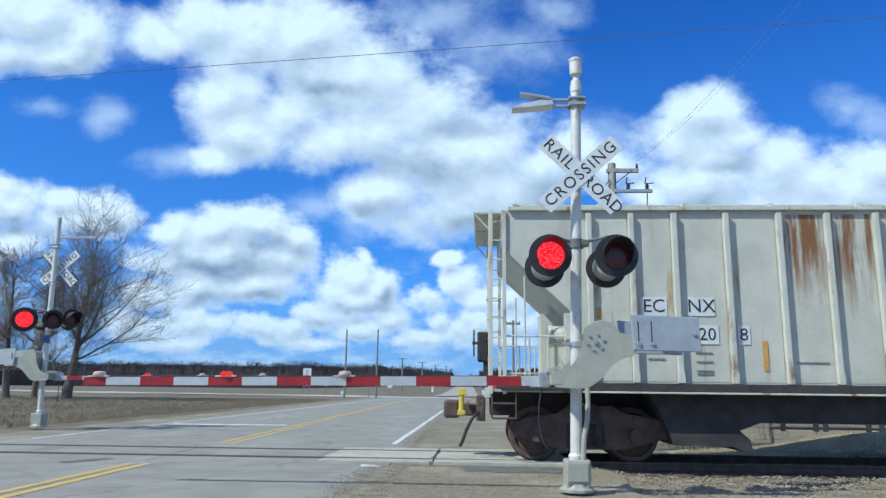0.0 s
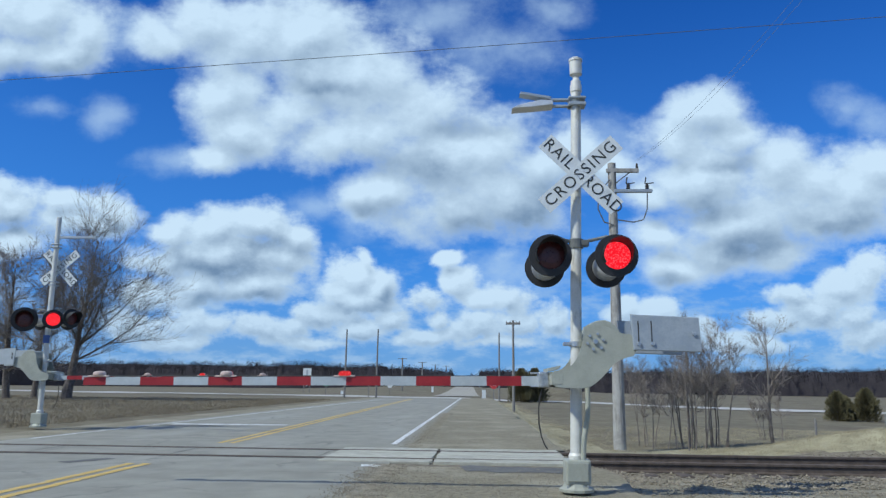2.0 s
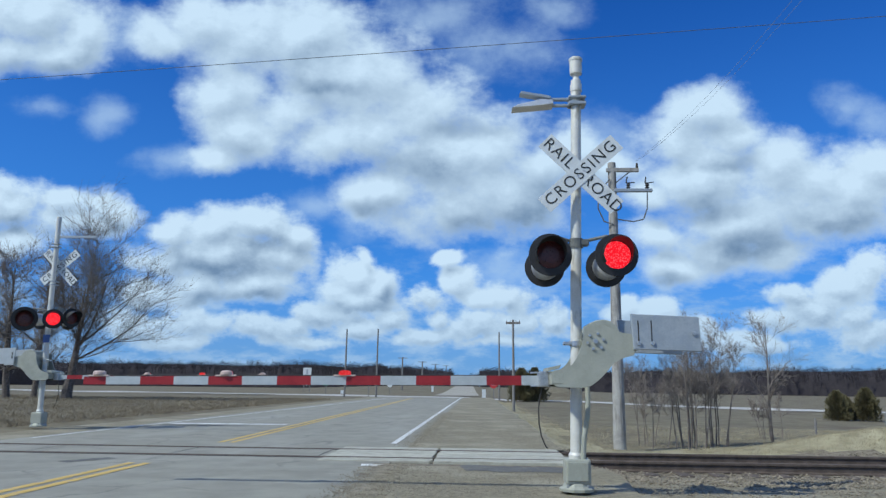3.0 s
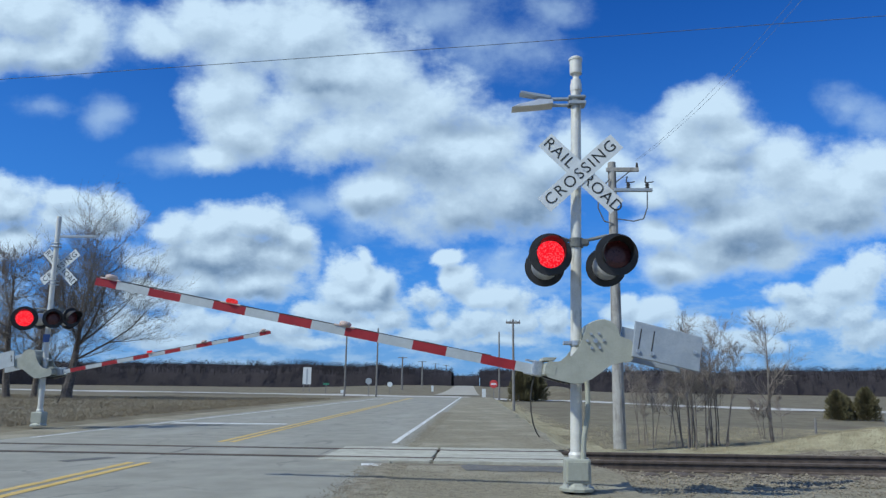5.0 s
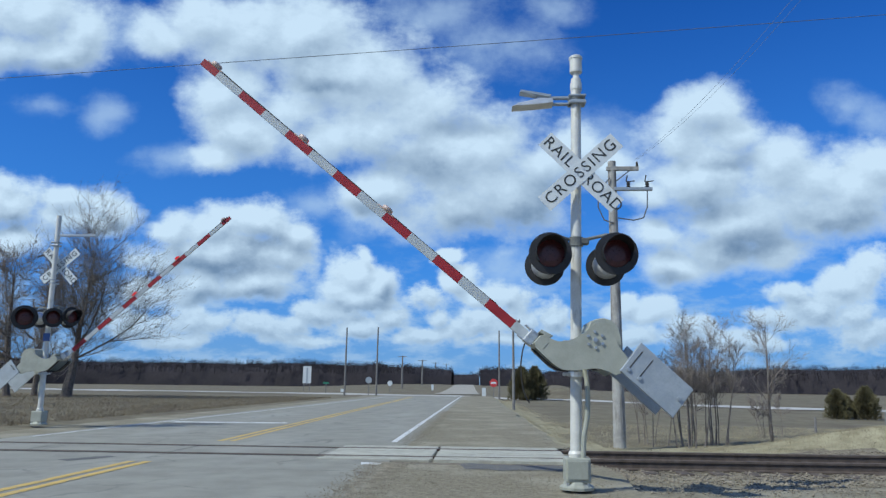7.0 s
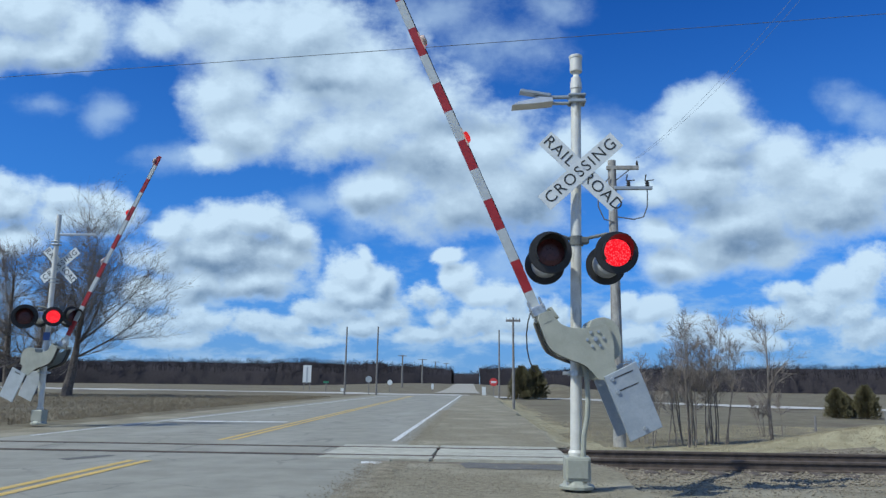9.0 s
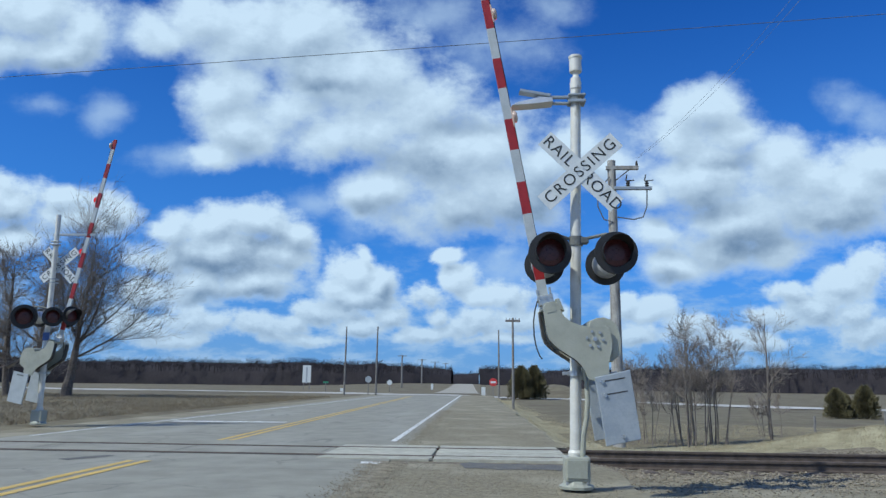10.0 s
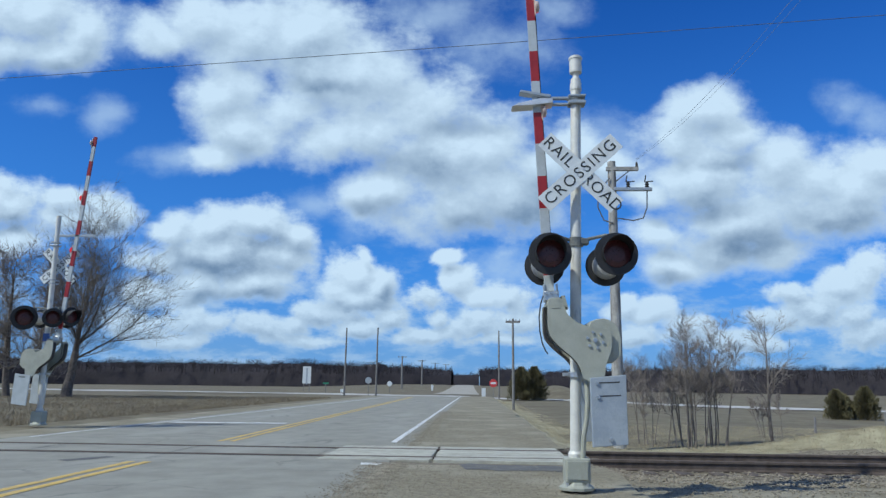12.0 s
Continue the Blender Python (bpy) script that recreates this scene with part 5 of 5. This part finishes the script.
spreading_tree("large bare spreading tree with dark trunk, in dry grass", on_ground(-28.6, 50), 11.8, 0.34, 14)
bare_tree("bare_tree", "tall bare grey tree at the field's edge", on_ground(-32.9, 50), 9.2, 0.26, 5, 3, 0.012, 3, sway=0.16, reach=0.55, clear=0.15)
bare_tree("bare_tree", "tall bare grey tree at the field's edge", on_ground(-33.4, 54), 9.6, 0.22, 8, 3, 0.012, 3, sway=0.16, reach=0.5, clear=0.15)
for x, y, tall, r, seed, stems, label in ((5.2, 18.6, 3.2, 0.024, 21, 10, "clump of thin bare saplings beyond the tracks"),
                                          (5.95, 18.9, 2.9, 0.022, 22, 8, "clump of thin bare saplings beyond the tracks"),
                                          (4.25, 18.9, 2.1, 0.016, 23, 7, "sparse low bare brush beside the pole"),
                                          (8.6, 22.0, 1.3, 0.014, 29, 5, "faint bare brush at the ditch")):
    bare_tree("bare_shrub", label, on_ground(x, y), tall, r, seed, 3, 0.0026, 2, stems=stems, splay=0.26, sway=0.13, bark=BRUSH_BARK, twig=BRUSH_TWIG, rise=(0.7, 1.9), reach=0.40, clear=0.42)
bare_tree("bare_sapling", "slender bare sapling with forked trunk in the grass", on_ground(7.45, 19.0), 3.2, 0.045, 27, 3, 0.0028, 2, sway=0.14, bark=BRUSH_BARK, twig=BRUSH_TWIG, rise=(0.8, 2.0), reach=0.46, clear=0.28)


def cedar(x, y, h, wide, seed, label):
    rng = random.Random(seed)
    tree = thing("cedar", label, "tree", on_ground(x, y), "evergreens")
    part("trunk", rod(bmesh.new(), (0, 0, 0), (0, 0, h * 0.9), 0.07, 0.02, 8), BARK, tree)
    heap = Prisms()
    for _ in range(4200):
        f = rng.random() ** 0.8
        a = rng.uniform(0, 6.283)
        reach = wide * (1.0 - f ** 3.2) * (0.70 + 0.45 * noise.noise(Vector((2.5 * math.cos(a), 2.5 * math.sin(a), 5 * f + seed)))) + 0.05
        q = rng.random() ** 0.5
        p = Vector((math.cos(a) * reach * q, math.sin(a) * reach * q, 0.03 * h + 0.95 * h * f))
        out = Vector((math.cos(a), math.sin(a), rng.uniform(0.2, 1.4))) * rng.uniform(0.08, 0.17) * (h / 2.2)
        heap.stick(p, p + out, 0.03 * h / 2.2, 0.006, 3)
    ob = new("crown", heap.mesh("crown", NEEDLES))
    ob.parent = tree


cedar(21.6, 45, 1.75, 0.85, 1, "dark green bushy cedar in the field")
cedar(23.3, 45, 1.95, 0.85, 2, "dark green bushy cedar in the field")
cedar(22.5, 46, 1.5, 0.8, 3, "dark green bushy cedar in the field")
cedar(26.9, 45, 2.0, 1.2, 6, "dark green bushy cedar in the field")
cedar(4.6, 74, 3.3, 1.5, 4, "olive green cedar beside the cross road")
cedar(6.0, 75, 3.4, 1.5, 5, "olive green cedar beside the cross road")


def far_woods():
    """A belt of bare woodland all round the fields."""
    rng = random.Random(4)
    heap = Prisms()
    for i in range(2600):
        a = radians(-75 + 150 * (i + rng.random()) / 2600)
        far = 262 + rng.uniform(0, 45) + 14 * math.sin(a * 9)
        x, y = far * math.sin(a), far * math.cos(a)
        if -9 < x < 1.5:
            far += 130
            x, y = far * math.sin(a), far * math.cos(a)
        tall = 8.6 + 1.0 * ease(abs(x), 20, 60) + 1.3 * noise.noise(Vector((a * 14, 0, 0))) + rng.uniform(-1.2, 0.6)
        if -35 < x < 30:
            tall *= 0.85
        z = lay(x, y)
        heap.stick(Vector((x, y, z + tall * 0.5)), Vector((x + rng.uniform(-0.5, 0.5), y, z + tall * 0.8)), 0.14, 0.06)
        for _ in range(26):
            f = rng.uniform(0.62, 0.88)
            p = Vector((x + rng.gauss(0, 0.5), y + rng.gauss(0, 0.7), z + tall * f))
            d = Vector((rng.gauss(0, 1.1), rng.gauss(0, 0.7), rng.uniform(0.5, 1.9))).normalized() * tall * rng.uniform(0.07, 0.17)
            heap.stick(p, p + d, 0.10 * (1.2 - f), 0.02)
    # the thicket between the trunks
    k0, n = len(heap.verts), 2200
    for i in range(n + 1):
        a = radians(-76 + 152 * i / n)
        far = 275 + 14 * math.sin(a * 9) + (130 if -9 < 275 * math.sin(a) < 1.5 else 0)
        x, y = far * math.sin(a), far * math.cos(a)
        tall = (7.4 + 0.9 * ease(abs(x), 20, 60) + 1.2 * noise.noise(Vector((a * 14, 0, 0))) + 0.45 * noise.noise(Vector((a * 70, 3, 0))) + rng.uniform(-0.12, 0.12)) * (0.85 if -35 < x < 30 else 1)
        for dy, f in ((0, 0), (2, 0.55), (5, 0.85), (10, 1), (30, 1), (32, 0)):
            heap.verts.append(Vector((x, y + dy, lay(x, y) - 0.3 + tall * f * (1 + (rng.uniform(-0.004, 0.004) if f > 0.5 else 0)))))
    for i in range(n):
        if (heap.verts[k0 + i * 6] - heap.verts[k0 + i * 6 + 6]).length > 20:
            continue
        for j in range(5):
            u = k0 + i * 6 + j
            heap.faces.append((u, u + 1, u + 7, u + 6))
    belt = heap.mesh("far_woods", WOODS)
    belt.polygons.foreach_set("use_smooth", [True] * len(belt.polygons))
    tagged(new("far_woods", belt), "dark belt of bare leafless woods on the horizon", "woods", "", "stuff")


far_woods()


def tufts(name, label, count, seed, where, material, tall):
    rng = random.Random(seed)
    verts, faces = [], []
    for _ in range(count):
        x, y = where(rng)
        z = lay(x, y) - 0.02
        for _ in range(7):
            a, k = rng.uniform(0, 6.283), len(verts)
            bx, by = x + rng.gauss(0, 0.06), y + rng.gauss(0, 0.06)
            h, wd = tall * rng.uniform(0.4, 1.1), tall * 0.045
            tx, ty = rng.gauss(0, 0.45) * h, rng.gauss(0, 0.45) * h
            verts += [(bx - wd * math.cos(a), by - wd * math.sin(a), z), (bx + wd * math.cos(a), by + wd * math.sin(a), z), (bx + tx, by + ty, z + h)]
            faces.append((k, k + 1, k + 2))
    me = bpy.data.meshes.new(name)
    me.from_pydata(verts, [], faces)
    me.materials.append(material)
    tagged(new(name, me), label, "grass", "", "stuff")


def east_verge(rng):
    while True:
        x, y = rng.uniform(1.9, 22), rng.uniform(15.2, 30)
        s, n, _ = TRACK_BACK @ Vector((x, y, 0))
        if n > 2.3 + 0.5 * rng.random() and (x > 2.4 or y > 18):
            return x, y


tufts("dry_grass", "pale dry grass on the bank beyond the tracks", 9000, 1, east_verge, BLADES, 0.09)
tufts("dry_grass", "pale dry grass on the bank beyond the tracks", 9000, 11, lambda r: (r.uniform(5, 13), r.uniform(15.7, 18.6)), BLADES, 0.06)
tufts("dry_grass", "pale dry grass along the road verge", 2500, 2, lambda r: (r.uniform(1.9, 3.2) + 0.4 * r.random(), r.uniform(19, 70)), BLADES, 0.08)
tufts("dry_weeds", "brown dry weeds in the field", 16000, 3, lambda r: (-12.0 - 30 * r.random() ** 1.5, r.uniform(17.5, 60)), BLADES_BROWN, 0.15)


def stones(name, label, count, seed, where, size, material, level=None):
    """Loose angular stones in one mesh."""
    rng = random.Random(seed)
    verts, faces = [], []
    for _ in range(count):
        x, y = where(rng)
        z = lay(x, y) if level is None else level
        r, k = size * rng.uniform(0.5, 1.3), len(verts)
        turn = rng.uniform(0, 6.283)
        for dx, dy, dz in ((1, 0, 0.1), (0, 1, 0), (-1, 0, 0.1), (0, -1, 0), (0.15, 0.1, 0.8), (0, 0, -0.6)):
            q = Vector((dx * math.cos(turn) - dy * math.sin(turn), dx * math.sin(turn) + dy * math.cos(turn), dz)) * r * rng.uniform(0.75, 1.25)
            verts.append((x + q.x, y + q.y, z + q.z + r * 0.3))
        faces += [(k, k + 1, k + 4), (k + 1, k + 2, k + 4), (k + 2, k + 3, k + 4), (k + 3, k, k + 4), (k + 1, k, k + 5), (k + 2, k + 1, k + 5), (k + 3, k + 2, k + 5), (k, k + 3, k + 5)]
    me = bpy.data.meshes.new(name)
    me.from_pydata(verts, [], faces)
    me.materials.append(material)
    tagged(new(name, me), label, "stones", "", "stuff")


STONE = surface("ballast_stone", (0.14, 0.12, 0.085), (0.32, 0.28, 0.21), 5, 0.95, 0, 0.3, 40)


def bed(rng):
    s, n = rng.uniform(1.7, 14), rng.uniform(-2.4, 2.3)
    p = TRACK @ Vector((s, n, 0))
    return p.x, p.y


stones("ballast_stones", "loose grey ballast stones along the track", 9000, 6, bed, 0.028, STONE)
stones("gravel_stones", "scattered gravel beside the signal", 5000, 7, lambda r: (r.uniform(1.0, 8.5), r.uniform(7.0, 11.6)), 0.015, STONE)

FINES = surface("gravel_fines", (0.19, 0.165, 0.115), (0.36, 0.325, 0.25), 5, 0.95, 0, 0.2, 40)
stones("gravel_fines", "tan gravel fines strewn along the pavement edge", 9000, 9, lambda r: (-1.35 + r.gauss(0, 0.16), r.choice((r.uniform(7.5, 11.6), r.uniform(14.8, 34)))), 0.010, FINES, 0.002)
stones("shoulder_stones", "small loose stones on the gravel shoulder", 7000, 10, lambda r: (r.uniform(-1.3, 1.7), r.choice((r.uniform(7.5, 11.4), r.uniform(15, 30)))), 0.009, FINES, -0.002)

# ---- far signs ----


for fx, fy, fh in ((14.6, 27.0, 0.75), (11.0, 24.5, 0.55), (17.8, 29.0, 0.75)):
    solo("fence_post", rod(bmesh.new(), (0, 0, -0.1), (0.02, 0, fh), 0.04, 0.035, 8), FAR_POLE, "short weathered wooden fence post in the grass", "fence post", "", "old fence posts", on_ground(fx, fy))


def post_sign(x, y, z, label, shape, wide, tall, material, legs=1, category="road sign", drop=1.0):
    sign = thing("road_sign", label, category, pose(x, y, lay(x, y)), "signs beyond the crossing")
    base = lay(x, y)
    for k in range(legs):
        off = 0 if legs == 1 else (k - 0.5) * wide * 0.7
        part("post", box(bmesh.new(), (off - 0.05, 0.02, -0.1), (off + 0.05, 0.10, z - base), 0), FAR_POLE, sign)
    n = {"round": 20, "stop": 8, "board": 4}[shape]
    if n == 4:
        pts = [(-wide / 2, -tall / 2), (wide / 2, -tall / 2), (wide / 2, tall / 2), (-wide / 2, tall / 2)]
    else:
        pts = [(wide / 2 * math.cos(2 * math.pi * (i + 0.5) / n), wide / 2 * math.sin(2 * math.pi * (i + 0.5) / n)) for i in range(n)]
    return part("sign_face", slab(bmesh.new(), [(a, b + z - base) for a, b in pts], -0.02, 0.01), material, sign), sign


face, sign = post_sign(2.0, 83, 1.46, "red stop sign at the cross road", "stop", 0.95, 0.95, STOP_RED)
part("sign_bar", box(bmesh.new(), (-0.30, -0.03, 1.46 - lay(2.0, 83) - 0.10), (0.30, -0.022, 1.46 - lay(2.0, 83) + 0.10)), SIGN_WHITE, sign, "white lettering band")
face, sign = post_sign(-25.2, 108, 2.45, "white route board on two posts", "board", 1.25, 2.5, SIGN_WHITE, 2)
part("board_bar", box(bmesh.new(), (-0.12, -0.03, 1.0), (0.12, -0.022, 3.4), 0), GALVANISED, sign)
face, sign = post_sign(-11.5, 78, 1.6, "round grey-backed warning sign", "round", 0.68, 0.68, GALVANISED)
face, sign = post_sign(-11.8, 100, 1.3, "round pale warning sign", "round", 0.70, 0.70, SIGN_WHITE)
post_sign(-19.0, 92, 1.25, "small green street sign", "board", 0.7, 0.22, STREET_GREEN)
post_sign(-17.2, 94, 0.32, "low white marker board", "board", 0.55, 0.42, SIGN_WHITE)
post_sign(-7.0, 118, 0.75, "white roadside marker post", "board", 0.35, 0.9, SIGN_WHITE)
post_sign(0.9, 83, 0.35, "small white roadside utility cabinet", "board", 0.45, 1.1, SIGN_WHITE)

# ---- what moves ----


def roundel_rows(home, lit):
    """A lamp turns its glowing face out while lit, and its dark face otherwise."""
    angle = 0 if lit[0][0] <= 0 else 180
    rows = [(0.0, pose(*home, 0, 0, angle))]
    for t in sorted(t for span in lit for t in span if t > 0):
        for k in range(4):
            rows.append(((round(t * FPS) - 2 + k) / FPS, pose(*home, 0, 0, angle + 60 * k)))
        angle = (angle + 180) % 360
    return rows + [(12.0, pose(*home, 0, 0, angle))]


LEFT_LIT = [(0, 0.37), (0.98, 1.57), (2.18, 2.77), (3.38, 3.97), (4.60, 5.17), (5.85, 6.37), (7.05, 7.58), (8.25, 8.75), (9.45, 9.95)]
RIGHT_LIT = [(0.40, 0.95), (1.60, 2.15), (2.80, 3.35), (4.0, 4.57), (5.24, 5.77), (6.44, 6.97), (7.64, 8.17), (8.84, 9.37)]
NEAR_SWING = [(0, -0.62), (1.5, -0.62), (3.0, -0.62), (3.9, -0.62), (4.2, 0.58), (4.8, 7.68), (5.2, 13.78), (5.5, 18.18), (6.0, 25.78), (6.5, 32.98), (6.8, 37.48), (7.2, 42.78),
              (8.0, 53.68), (8.8, 64.28), (9.5, 72.98), (10.0, 79.7), (10.2, 82.3), (10.5, 85.7), (10.75, 87.8), (11.0, 88.2),
              (11.2, 86.9), (11.4, 85.0), (11.55, 84.8), (11.75, 85.8), (12.0, 87.1)]
FAR_SWING = [(0, 0.5), (1.5, 0.5), (3.0, 0.5), (3.9, 0.5), (4.2, 1.7), (4.8, 8.5), (5.5, 18.3), (6.5, 34.5), (7.2, 45.0), (8.0, 55.5), (8.8, 65.0), (9.5, 73.1),
              (10.0, 80.0), (10.5, 85.4), (10.9, 85.7), (12.0, 85.5)]
SPEED = 18.0


def motions():
    for lever, swing in ((near_lever, NEAR_SWING), (far_lever, FAR_SWING)):
        walk(lever, [(t, pose(*PIVOT, 0, a, 0)) for t, a in swing])
    for cable, swing in ((near_cable, NEAR_SWING), (far_cable, FAR_SWING)):
        def clamp(a):
            at = pose(*PIVOT, 0, a, 0) @ Vector((-0.58, 0.0, -0.52))
            return pose(*at)
        walk(cable, [(t, clamp(a)) for t, a in swing])
    for pairs, seen in ((near_roundels, 0), (far_roundels, 1)):
        order = (LEFT_LIT, RIGHT_LIT) if not seen else (RIGHT_LIT, LEFT_LIT)
        for pair, lit in zip(pairs, order):
            for roundel in pair:
                walk(roundel, roundel_rows((0, 0, 0), lit))
    for lamps in (near_gate_lamps, far_gate_lamps):
        for lamp, lit in zip(lamps[1:], (LEFT_LIT, RIGHT_LIT)):
            walk(lamp, roundel_rows(tuple(lamp.matrix_basis.translation), lit))
    times = [i / FPS for i in range(25)] + [1.0 + 0.5 * i for i in range(23)]
    walk(wagon, [(t, TRACK @ Matrix.Translation((SPEED * t, 0, 0))) for t in times])
    spin = math.degrees(SPEED / 0.42) / FPS
    for axle in wheelsets:
        home = axle.matrix_basis.translation.copy()
        turns = [(i / FPS, pose(*home, 0, spin * i, 0)) for i in range(25)]
        walk(axle, turns + [(12.0, pose(*home, 0, spin * 24, 0))])


motions()
